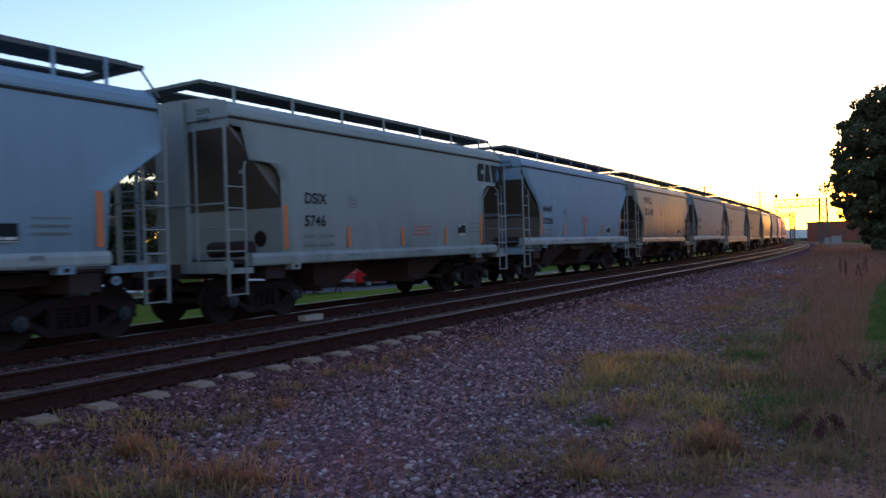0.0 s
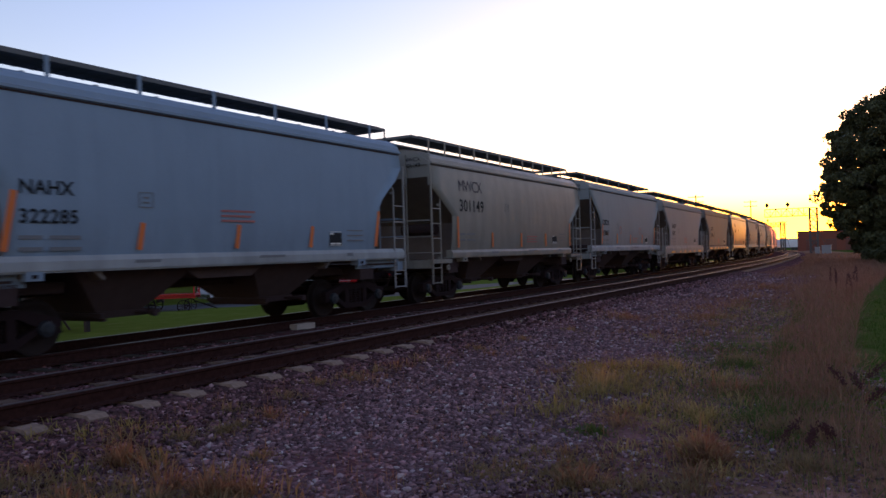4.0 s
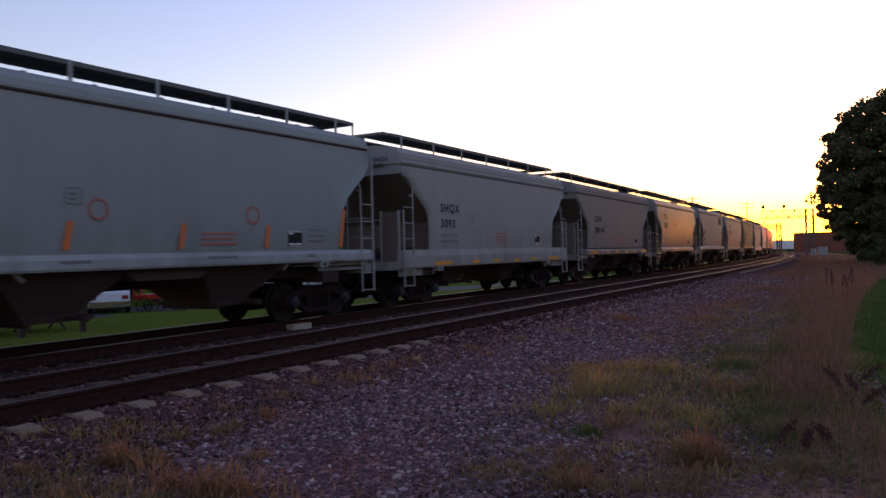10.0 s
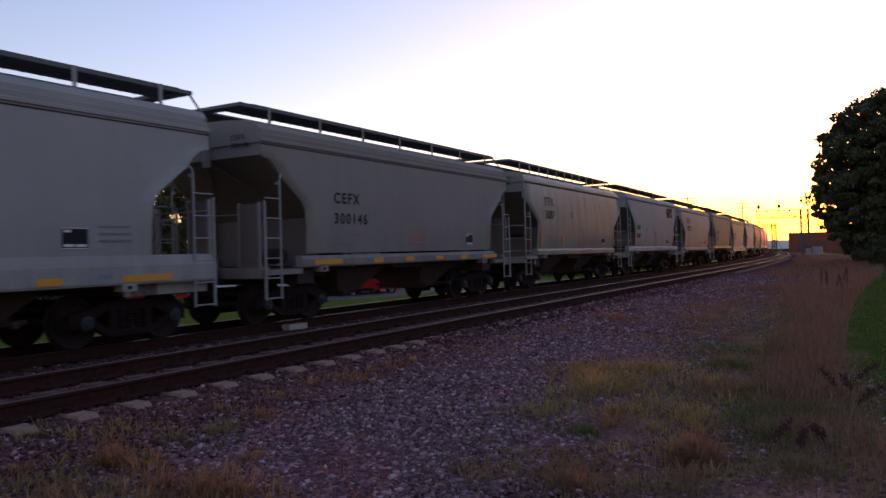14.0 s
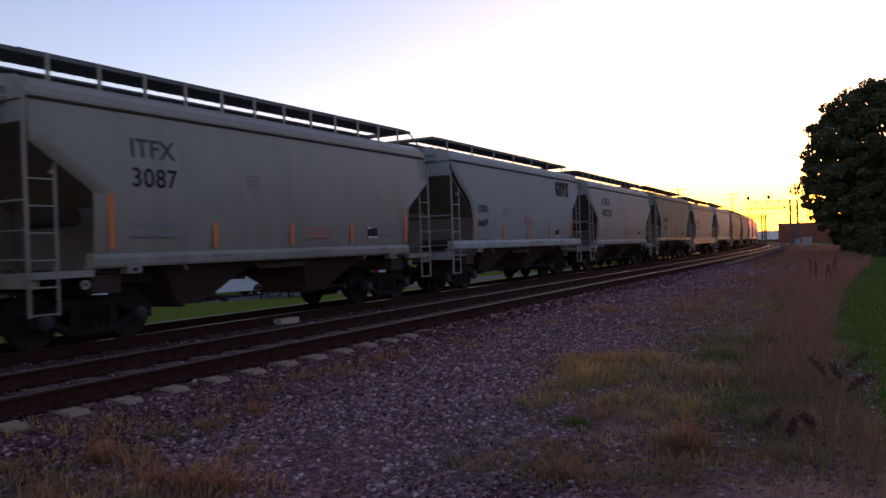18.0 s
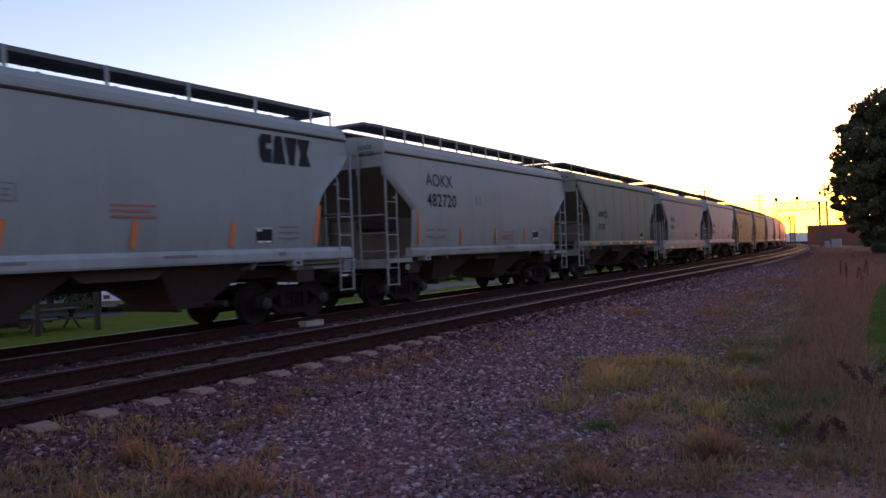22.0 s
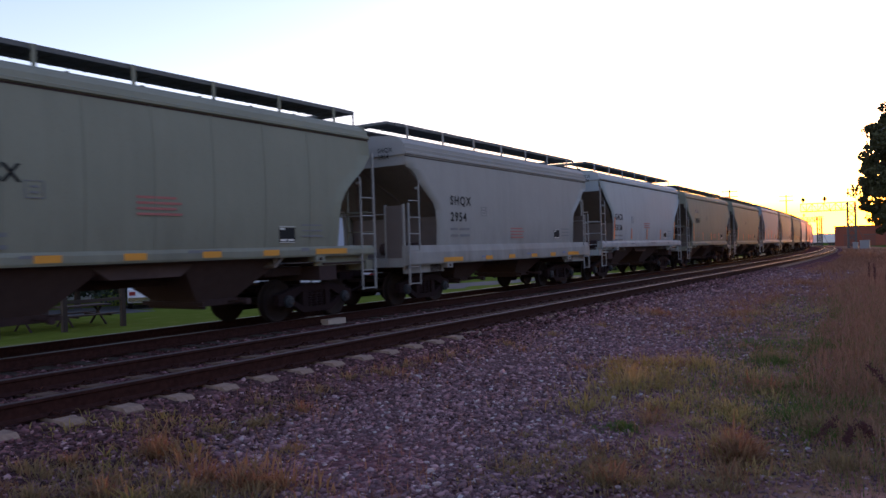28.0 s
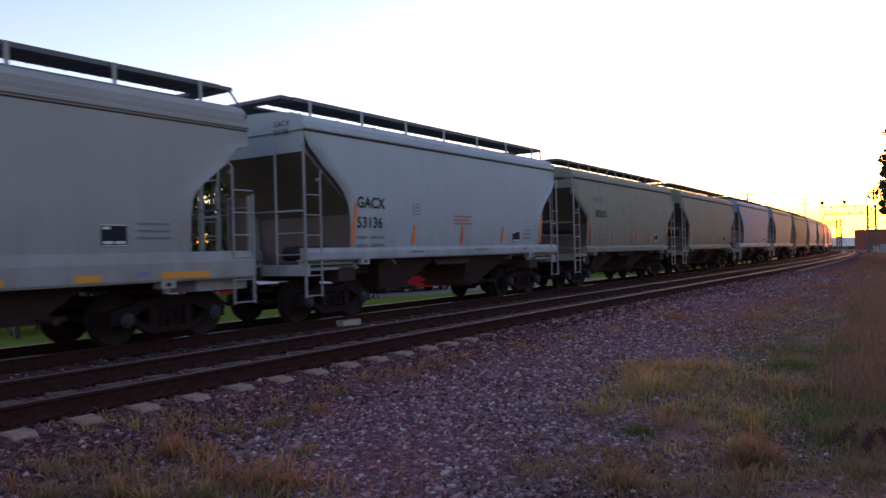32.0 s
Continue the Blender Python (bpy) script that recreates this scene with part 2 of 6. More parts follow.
LADDER = plain("chalky_ladder_paint", (0.25, 0.26, 0.27), 0.5, 0, 20, 0.3)
ORANGE = plain("orange_reflective_strip", (0.62, 0.15, 0.02), 0.4, 0, 40, 0.15, 0.02)
YELLOW = plain("amber_reflective_strip", (0.62, 0.28, 0.02), 0.4, 0, 40, 0.15, 0.02)
INK = plain("black_stencil_ink", (0.016, 0.018, 0.022), 0.7, 0, 40, 0.2, 0.02, 0.15)
FADED = plain("faded_stencil_ink", (0.16, 0.17, 0.19), 0.55, 0, 40, 0.3, 0.02)
WORN = plain("worn_violet_ink", (0.075, 0.07, 0.09), 0.7, 0, 9, 0.4, 0.02, 0.15)
RED = plain("faded_red_ink", (0.36, 0.12, 0.11), 0.55, 0, 40, 0.3, 0.02)
BLUEINK = plain("faded_blue_ink", (0.16, 0.20, 0.34), 0.55, 0, 40, 0.3, 0.02)
CAP = plain("blue_grey_bearing_cap", (0.013, 0.018, 0.027), 0.6, 0, 20, 0.3)
PLACARD = plain("white_placard", (0.62, 0.62, 0.6), 0.5, 0, 30, 0.1, 0.02)

# ---- ground: one sheet, coloured by its own plan (across, along) ----
def ground_material():
    a = Mat("trackside_ground", 1.0, 0.0, 0.0)
    uv = a.n.new("ShaderNodeSeparateXYZ")
    a.l.new(a.co.outputs["UV"], uv.inputs[0])
    wob = a.math("MULTIPLY", a.math("SUBTRACT", a.noise(0.9, 5), 0.5), 2.2)
    u = a.math("ADD", uv.outputs[0], wob)
    cell = a.voronoi(17.0)
    stone = a.ramp(cell.outputs["Color"], (0.0, (0.045, 0.019, 0.022)), (0.5, (0.135, 0.062, 0.067)), (1.0, (0.26, 0.125, 0.13)))
    stone = a.mix(a.step(a.noise(0.35, 4), 0.35, 0.7), stone, a.mix(0.6, stone, (0.075, 0.06, 0.052)))
    rusty = a.mix(0.45, stone, (0.06, 0.033, 0.028))
    soil = a.ramp(a.noise(3.5, 6), (0.3, (0.19, 0.091, 0.076)), (0.55, (0.33, 0.168, 0.142)), (0.8, (0.46, 0.255, 0.214)))
    soil = a.mix(a.step(a.noise(1.1, 4), 0.45, 0.62), soil, stone)
    dry = a.ramp(a.noise(4.0, 5), (0.3, (0.20, 0.16, 0.09)), (0.7, (0.33, 0.27, 0.16)))
    straw = a.ramp(a.noise(7.0, 6, (1.170, 0.345, 0.950)), (0.25, (0.14, 0.075, 0.05)), (0.55, (0.30, 0.17, 0.105)), (0.8, (0.44, 0.27, 0.165)))
    green = a.ramp(a.noise(5.0, 6), (0.25, (0.03, 0.052, 0.009)), (0.55, (0.052, 0.092, 0.013)), (0.8, (0.08, 0.112, 0.02)))
    lawn = a.ramp(a.noise(1.6, 6), (0.25, (0.09, 0.118, 0.016)), (0.6, (0.115, 0.147, 0.025)), (0.85, (0.19, 0.175, 0.06)))
    c = a.mix(a.step(u, 4.5, 5.9), stone, soil)
    tuft = a.math("ADD", u, a.math("MULTIPLY", a.math("SUBTRACT", a.noise(2.6, 5), 0.5), 3.4))
    c = a.mix(a.step(tuft, 5.9, 7.3), c, straw)
    c = a.mix(a.math("MULTIPLY", a.math("MULTIPLY", a.step(a.noise(1.3, 4), 0.45, 0.6), a.step(u, 5.4, 5.9)), a.step(u, 7.0, 6.5)), c, a.mix(0.5, green, straw))
    c = a.mix(a.step(u, 7.7, 8.7), c, green)
    c = a.mix(a.step(uv.outputs[0], 1.5, 1.25), c, rusty)
    c = a.mix(a.step(u, -7.6, -8.4), c, dry)
    c = a.mix(a.step(u, -10.6, -12.4), c, lawn)
    a.color(c)
    a.bump(a.math("MULTIPLY", cell.outputs["Distance"], -1.0), 0.5, 0.03)
    return a.m


GROUND = ground_material()
us = np.array(sorted(set([p[0] for p in PROFILE] + list(np.arange(-20, 20.1, 0.5)) + [-600, -400, -250, -150, -100, -45, -25, 25, 30, 60, 100, 160, 250, 400, 600])))
ss = np.array(sorted(set(list(np.arange(-10, 40, 1.0)) + list(np.arange(40, 500, 8.0)) + [-900, -400, -200, -100, -50, -25, 560, 700, 900, 1300, 1900, 2800])))
gu, gs = np.meshgrid(us, ss)
gx, gy = place_np(gs.ravel(), gu.ravel())
gz = np.interp(gu.ravel(), _pu, _pz) - fall(gs.ravel())
gz += np.where(np.abs(gu.ravel()) < 1.6, 0, 0.02 * np.sin(gx * 1.7 + 0.4 * gy) * np.cos(gy * 1.3))
nu = len(us)
fi = (np.arange(len(ss) - 1)[:, None] * nu + np.arange(nu - 1)[None]).ravel()
ground = np_mesh("ground", np.c_[gx, gy, gz], np.c_[fi, fi + 1, fi + nu + 1, fi + nu], GROUND, np.c_[band(gu.ravel(), gs.ravel()), gs.ravel()])
tagged(ground, "grey ballast, dusty soil, dry grass and lawn", "ground", kind="structure")

# ---- rails ----
RAILSTEEL = Mat("rusty_brown_rail", 0.9, 0.0, 0.1)
_f = RAILSTEEL.noise(16, 4)
RAILSTEEL.color(RAILSTEEL.ramp(_f, (0.3, (0.024, 0.010, 0.009)), (0.7, (0.046, 0.019, 0.016)))).bump(_f, 0.2, 0.004)
RAILSTEEL = RAILSTEEL.m
RAILTOP = plain("worn_rail_head", (0.075, 0.054, 0.048), 0.4, 0.0, 22, 0.25, 0.05, 0.6)
RAILTOP2 = plain("dull_rail_head", (0.17, 0.15, 0.14), 0.36, 0.9, 22, 0.25, 0.05)
WEB = [(-0.07, -0.186), (0.07, -0.186), (0.07, -0.176), (0.011, -0.15), (0.011, -0.05), (0.034, -0.036), (0.034, -0.006), (-0.034, -0.006),
       (-0.034, -0.036), (-0.011, -0.05), (-0.011, -0.15), (-0.07, -0.176)]
HEAD = [(0.034, -0.006), (0.028, 0.0), (-0.028, 0.0), (-0.034, -0.006)]
SPOTS = [-14 + 2 * i for i in range(25)] + [36 + 5 * i for i in range(70)]
RAILDULL = plain("brown_dull_rail_head", (0.06, 0.037, 0.032), 0.45, 0.0, 22, 0.3, 0.05, 0.5)
for name, off, z, top in (("near_track_rails", 0.0, 0.0, RAILTOP), ("far_track_rails", -SP, ZF, RAILTOP2)):
    rails = tagged(thing(name), "pair of rusty steel rails with worn bright heads", "rails", kind="structure")
    for side in (-0.755, 0.755):
        r = part("rail", Geo().sweep([(off + side + u, z + h) for u, h in WEB], SPOTS), RAILSTEEL, rails)
        part("rail_head", Geo().sweep([(off + side + u, z + h) for u, h in HEAD], SPOTS), RAILDULL if off == 0.0 and side > 0 else top, r)

# ---- concrete sleepers of the near track ----
CONCRETE = Mat("weathered_concrete_sleeper", 0.95, 0, 0.05)
_f, _g = CONCRETE.noise(22, 5), CONCRETE.noise(2.5, 3)
CONCRETE.color(CONCRETE.mix(CONCRETE.step(_g, 0.35, 0.7), CONCRETE.ramp(_f, (0.3, (0.225, 0.155, 0.118)), (0.7, (0.34, 0.245, 0.19))), (0.13, 0.09, 0.072)))
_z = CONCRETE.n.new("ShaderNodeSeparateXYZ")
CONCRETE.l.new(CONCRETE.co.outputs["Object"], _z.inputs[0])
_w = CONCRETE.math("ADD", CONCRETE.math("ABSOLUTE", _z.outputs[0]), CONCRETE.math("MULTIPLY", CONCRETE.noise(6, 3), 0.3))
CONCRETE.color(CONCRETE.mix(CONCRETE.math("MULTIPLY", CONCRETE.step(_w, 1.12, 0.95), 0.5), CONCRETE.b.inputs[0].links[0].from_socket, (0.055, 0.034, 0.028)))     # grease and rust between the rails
CONCRETE.bump(_f, 0.35, 0.006)
CONCRETE = CONCRETE.m
OLDWOOD = Mat("old_oiled_timber", 0.9, 0, 0.2)
_f = OLDWOOD.noise(9, 5, (0.15, 1, 1))
OLDWOOD.color(OLDWOOD.ramp(_f, (0.3, (0.03, 0.024, 0.02)), (0.7, (0.085, 0.07, 0.058)))).bump(_f, 0.5, 0.01)
OLDWOOD = OLDWOOD.m


def sleeper():
    g, w, t = Geo(), 0.125, 0.105
    xs = (-1.18, -1.12, -0.5, 0.5, 1.12, 1.18)
    tops = (-0.235, -0.195, -0.192, -0.192, -0.195, -0.235)
    n = len(xs)
    vs = [(x, -w, -0.36) for x in xs] + [(x, w, -0.36) for x in xs] + [(x, -t, z) for x, z in zip(xs, tops)] + [(x, t, z) for x, z in zip(xs, tops)]
    fs = []
    for i in range(n - 1):
        fs += [(2 * n + i, 2 * n + i + 1, 3 * n + i + 1, 3 * n + i), (i, i + 1, 2 * n + i + 1, 2 * n + i), (n + i + 1, n + i, 3 * n + i, 3 * n + i + 1)]
    fs += [(0, 2 * n, 3 * n, n), (n - 1, 2 * n - 1, 4 * n - 1, 3 * n - 1)]
    return g.add(vs, fs)


def clips():
    g = Geo()
    for x in (-0.755, 0.755):
        for sd in (-1, 1):
            a = x + sd * 0.115
            g.box(a - 0.05, -0.085, -0.196, a + 0.05, 0.085, -0.178)
            g.path([(a - sd * 0.055, -0.05, -0.168), (a, -0.055, -0.135), (a + sd * 0.045, -0.01, -0.165), (a, 0.05, -0.14), (a - sd * 0.055, 0.05, -0.168)], 0.012, 5)
    return g


TIE = 0.627
near_ties = tagged(thing("near_track_sleepers"), "row of pale concrete sleepers with rusty rail clips", "sleepers", kind="structure")
for i in range(-12, 108):
    s = 4.007 + TIE * i
    p, th = place(s, 0)
    m = pose(p.x, p.y, p.z + 0.004 * math.sin(i * 2.3), 0, 0, math.degrees(th))
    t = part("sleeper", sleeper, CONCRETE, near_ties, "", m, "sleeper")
    if i < 60:
        part("rail_clips", clips, RAILSTEEL, t, "", None, "clips")
g = Geo()
for i in range(108, 480):
    p, th = place(4.007 + TIE * i, 0)
    c, sn = math.cos(th), math.sin(th)
    ring = [(p.x + a * c - b * sn, p.y + a * sn + b * c) for a, b in ((-1.18, -0.12), (1.18, -0.12), (1.18, 0.12), (-1.18, 0.12))]
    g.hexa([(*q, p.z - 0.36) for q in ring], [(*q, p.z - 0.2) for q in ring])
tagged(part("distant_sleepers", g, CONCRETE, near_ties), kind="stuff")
far_ties = tagged(thing("far_track_sleepers"), "row of dark old timber sleepers half buried in ballast", "sleepers", kind="structure")
for i in range(-20, 110):
    p, th = place(4.0 + 0.53 * i, -SP)
    part("sleeper", lambda: Geo().box(-1.3, -0.11, -0.36, 1.3, 0.11, -0.195), OLDWOOD, far_ties, "",
         pose(p.x, p.y, p.z + ZF + 0.006 * math.sin(i * 1.7), 0, 0, math.degrees(th) + math.sin(i * 3.1)), "oldtie")

# a pale box set by the far track's rail
PALE = plain("pale_precast_concrete", (0.42, 0.35, 0.30), 0.95, 0, 18, 0.2, 0.3, 0.05)
box = thing("trackside_box", pose(-11.25, 12.65, -0.33, 0, 0, 0), "small pale concrete box between the two tracks", "box")
part("body", Geo().hexa([(-0.12, -0.3, -0.1), (0.12, -0.3, -0.1), (0.12, 0.3, -0.1), (-0.12, 0.3, -0.1)],
                        [(-0.11, -0.29, 0.16), (0.11, -0.29, 0.16), (0.11, 0.29, 0.16), (-0.11, 0.29, 0.16)]), PALE, box)

# ---- covered hopper cars: x across (plus towards the near track), y along, z from the rail head ----
CUT = {   # outline of the side sheet's end, from the eave down: (distance from the middle, height)
    "round": ((5.58, 3.90), (5.60, 3.52), (5.32, 3.19), (4.98, 2.93), (4.72, 2.70), (4.57, 2.45), (4.50, 2.15), (4.46, 1.45)),
    "step": ((5.50, 3.90), (5.46, 3.72), (5.20, 3.72), (5.05, 3.10), (4.52, 3.10), (4.32, 2.98), (4.22, 2.77), (4.20, 1.30)),
    "straight": ((5.56, 3.80), (5.60, 3.12), (4.68, 2.48), (4.59, 2.40), (4.56, 1.40)),
    "ribbed": ((5.64, 3.70), (5.64, 3.40), (5.42, 3.35), (5.26, 3.21), (5.12, 3.02), (5.05, 2.98), (4.50, 2.55), (4.40, 2.38), (4.36, 2.03), (4.36, 1.46)),
}
HALF = 1.53


BULGE = {"straight": 0.10, "round": 0.075, "step": 0.06, "ribbed": 0.03}


def swell(kind, z):
    """How far the side stands out from the sill's plane at a height."""
    lo, hi = CUT[kind][-1][1], CUT[kind][0][1]
    return BULGE[kind] * math.sin(math.pi * min(1, max(0, (z - lo) / (hi - lo)))) ** 0.8


def side_sheet(kind, sd):
    """The side plate of the body, in rows that swell outwards at half height, with its cut-away ends."""
    cut = CUT[kind]
    g, n = Geo(), 25
    lo, hi = cut[-1][1], cut[0][1]
    zs = {round(lo + (hi - lo) * i / 14, 3) for i in range(15)}
    for _, z in cut:
        zs |= {z, z - 0.004} if z > lo else {z}
    zs = sorted(zs)
    zz = [c[1] - 0.002 * (i > 0 and cut[i - 1][1] == c[1]) for i, c in enumerate(cut)][::-1]
    yy = [c[0] for c in cut][::-1]
    wider = 0.2 if kind == "round" else 0.0     # the opening reaches further in at one end
    rows = []
    for z in zs:
        e = float(np.interp(z, zz, yy))
        front = -e + (wider if z < 3.45 else wider * max(0.0, (3.8 - z) / 0.35) if z < 3.8 else 0.0)
        rows.append([(sd * (HALF + swell(kind, z)), front + (e - front) * i / (n - 1), z) for i in range(n)])
    vs = [p for r in rows for p in r]
    m = len(vs)
    quad = [(j * n + i, j * n + i + 1, (j + 1) * n + i + 1, (j + 1) * n + i) for j in range(len(rows) - 1) for i in range(n - 1)]
    rim = [j * n for j in range(len(rows))], [j * n + n - 1 for j in range(len(rows))]
    edge = [(r[j], r[j + 1], m + r[j + 1], m + r[j]) for r in rim for j in range(len(rows) - 1)]
    return g.add(vs + [(x - sd * 0.02, y, z) for x, y, z in vs], quad + [tuple(m + k for k in q[::-1]) for q in quad] + edge)


def roof_geo(kind):
    eave = CUT[kind][0][1]
    le = CUT[kind][0][0] + 0.02
    if kind == "ribbed":
        half = [(HALF + 0.01, eave), (HALF + 0.035, eave + 0.02), (HALF + 0.035, eave + 0.07), (HALF - 0.01, eave + 0.09), (HALF, eave + 0.17), (HALF - 0.05, eave + 0.19),
                (HALF - 0.05, eave + 0.28), (HALF - 0.12, eave + 0.38), (1.15, eave + 0.47), (0.6, eave + 0.52)]
    else:
        half = [(HALF + 0.01, eave - 0.02), (HALF + 0.05, eave), (HALF + 0.05, eave + 0.05), (HALF, eave + 0.07), (HALF - 0.02, eave + 0.16), (HALF - 0.10, eave + 0.25),
                (HALF - 0.27, eave + 0.33), (1.0, eave + 0.38), (0.5, eave + 0.42)]
    ring = half + [(0.0, half[-1][1] + 0.02)] + [(-x, z) for x, z in half[::-1]]
    return Geo().prism(ring, -le, le, "y")


def roof_top(kind):
    return CUT[kind][0][1] + (0.52 if kind == "ribbed" else 0.42)


def slope_sheet(kind, e):
    """End panel, sloping floor and upright web under it, at the end e (-1 or 1)."""
    y0 = CUT[kind][0][0] - 0.02
    z0, z1 = CUT[kind][0][1], 3.45 if kind != "step" else 3.70
    inner = HALF - 0.03
    end = Geo().box(-inner, e * (y0 - 0.03), z1, inner, e * y0, z0 + 0.25)
    end.prism([(-inner, z0 + 0.25), (inner, z0 + 0.25), (1.2, z0 + 0.36), (0, z0 + 0.42), (-1.2, z0 + 0.36)], e * (y0 - 0.03), e * y0, "y")
    sl = Geo().prism([(e * y0, z1), (e * 3.95, 2.20), (e * 2.7, 1.12), (e * 2.66, 1.16), (e * 3.9, 2.26), (e * (y0 - 0.04), z1 + 0.05)], -inner, inner, "x")
    web = Geo().box(-inner, e * 4.02, 1.20, inner, e * 3.97, 2.24)
    return end, sl, web


def bay(c):
    """A discharge bay centred at c along the car."""
    g = Geo()
    top = [(-1.42, c - 1.32, 1.42), (1.42, c - 1.32, 1.42), (1.42, c + 1.32, 1.42), (-1.42, c + 1.32, 1.42)]
    low = [(-0.62, c - 0.44, 0.58), (0.72, c - 0.44, 0.58), (0.72, c + 0.48, 0.58), (-0.62, c + 0.48, 0.58)]
    return g.hexa(low, top)


def gate(c):
    g = Geo().box(-0.66, c - 0.46, 0.46, 0.76, c + 0.52, 0.58)
    g.box(-0.75, c - 0.54, 0.49, 1.0, c - 0.47, 0.56).box(-0.75, c + 0.54, 0.49, 1.0, c + 0.62, 0.56)
    g.tube((-0.9, c + 0.3, 0.52), (1.3, c + 0.3, 0.52), 0.03)
    return g.tube((1.18, c + 0.3, 0.52), (1.30, c + 0.3, 0.52), 0.06, 8).box(-0.7, c - 0.44, 0.42, 0.9, c - 0.37, 0.47)


def ladder(sd, e, low, high, corner, wide=0.45):
    """Side ladder at a corner: sd the side, e the end; the corner stile runs up to the roof."""
    g, x, ya = Geo(), sd * (HALF + 0.06), e * 5.66
    yb = ya - e * wide
    g.box(x - 0.02, ya - 0.02, low, x + 0.02, ya + 0.02, corner)
    g.box(x - 0.015, yb - 0.015, low, x + 0.015, yb + 0.015, high)
    g.path([(x, yb, high - 0.02), (x, yb - e * 0.01, high + 0.05), (x - sd * 0.05, yb - e * 0.09, high + 0.15)], 0.017, 5)
    z = low + 0.03
    while z < high - 0.1:
        g.tube((x, ya, z), (x, yb, z), 0.014)
        z += 0.40
    for zz in (1.25, high - 0.05):
        g.box(min(x, x - sd * 0.1), yb - 0.02, zz - 0.03, max(x, x - sd * 0.1), yb + 0.02, zz + 0.03)
    return g


def end_ladder(sd, e, high):
    g, y = Geo(), e * 5.68
    for x in (sd * 0.92, sd * 1.46):
        g.box(x - 0.025, y - 0.025, 1.0, x + 0.025, y + 0.025, high)
    z = 1.45
    while z < high:
        g.tube((sd * 0.92, y, z), (sd * 1.46, y, z), 0.012)
        z += 0.40
    return g


def end_post(e, eave):
    """One upright with hand rails on the end, beside the corner."""
    g, y = Geo(), e * 5.68
    g.box(0.80, y - 0.016, 1.0, 0.832, y + 0.016, eave - 0.2)
    for z in (1.4, 1.83, 2.26):
        g.tube((0.80, y, z), (1.56, y, z), 0.012)
    return g


def grab_hoop(e, top, s, upright=False):
    """The bent rail by which the roof walk joins the end ladder."""
    g = Geo()
    if upright:
        return g.path([(s * 1.04, e * 5.40, top - 0.01), (s * 1.04, e * 5.66, top - 0.01), (s * 1.04, e * 5.70, top - 0.05), (s * 1.04, e * 5.70, top - 0.85), (s * 1.04, e * 5.56, top - 0.87)], 0.022)
    for x in (s * 1.0,):
        g.path([(x, e * 5.38, top - 0.01), (x, e * 5.56, top - 0.02), (x + 0.10 * s, e * 5.63, top - 0.10), (x + 0.3 * s, e * 5.66, top - 0.38), (x + 0.5 * s, e * 5.66, top - 0.62)], 0.022)
    return g


def walk_board(x0, x1, half, z):
    g = Geo()
    for i in range(5):
        a = x0 + (x1 - x0) * i / 5
        g.box(a, -half, z - 0.035, a + (x1 - x0) / 5 - 0.018, half, z)
    k = int(half / 0.3)
    for i in range(-k, k + 1):
        g.box(x0, i * 0.3 - 0.012, z - 0.045, x1, i * 0.3 + 0.012, z - 0.036)
    return g


def bracket(top, z):
    return Geo().box(-0.010, -0.035, top - 0.07, 0.010, 0.035, z - 0.005).box(-0.05, -0.05, top - 0.08, 0.05, 0.05, top - 0.03).box(-0.06, -0.035, z - 0.06, -0.01, 0.035, z - 0.04)


def hatch(top):
    g = Geo().prism([(-0.34, top - 0.02), (-0.34, top + 0.10), (-0.22, top + 0.14), (0.22, top + 0.14), (0.34, top + 0.10), (0.34, top - 0.02)], -2.3, 2.3, "y")
    for y in (-1.9, -0.65, 0.65, 1.9):
        g.box(-0.38, y - 0.03, top + 0.06, 0.38, y + 0.03, top + 0.16)
    return g


def wheelset():
    g = Geo()
    for sd in (-1, 1):
        prof = [(0.66, 0.05), (0.69, 0.13), (0.70, 0.33), (0.675, 0.385), (0.675, 0.45), (0.70, 0.455), (0.715, 0.425)]
        g.lathe([(sd * a, r) for a, r in prof], "x", 28)
        g.lathe([(sd * a, r) for a, r in ((0.80, 0.418), (0.80, 0.37), (0.745, 0.33), (0.755, 0.14), (0.82, 0.10), (0.82, 0.05))], "x", 28)
    return g.tube((-1.02, 0, 0), (1.02, 0, 0), 0.08, 10)


def side_frame(sd):
    x0, x1 = sorted((sd * 0.93, sd * 1.09))
    g = Geo()
    g.prism([(-1.12, 0.34), (-0.72, 0.34), (-0.42, 0.16), (0.42, 0.16), (0.72, 0.34), (1.12, 0.34), (1.12, 0.55), (0.92, 0.62), (0.62, 0.64), (0.42, 0.74), (-0.42, 0.74), (-0.62, 0.64),
             (-0.92, 0.62), (-1.12, 0.55)][:6] + [(1.10, 0.44), (0.70, 0.44), (0.38, 0.27), (-0.38, 0.27), (-0.70, 0.44), (-1.10, 0.44)], x0, x1, "x")
    g.prism([(-1.12, 0.44), (-0.72, 0.46), (-0.45, 0.60), (0.45, 0.60), (0.72, 0.46), (1.12, 0.44), (1.12, 0.56), (0.80, 0.64), (0.45, 0.74), (-0.45, 0.74), (-0.80, 0.64), (-1.12, 0.56)], x0, x1, "x")
    for y in (-0.34, 0.34):
        g.box(x0, y - 0.07, 0.24, x1, y + 0.07, 0.64)
    return g


def spring():
    prof = [(0.27, 0.05)]
    for k in range(6):
        prof += [(0.285 + k * 0.052, 0.055), (0.30 + k * 0.052, 0.078), (0.318 + k * 0.052, 0.078), (0.332 + k * 0.052, 0.055)]
    return Geo().lathe(prof, "z", 8)


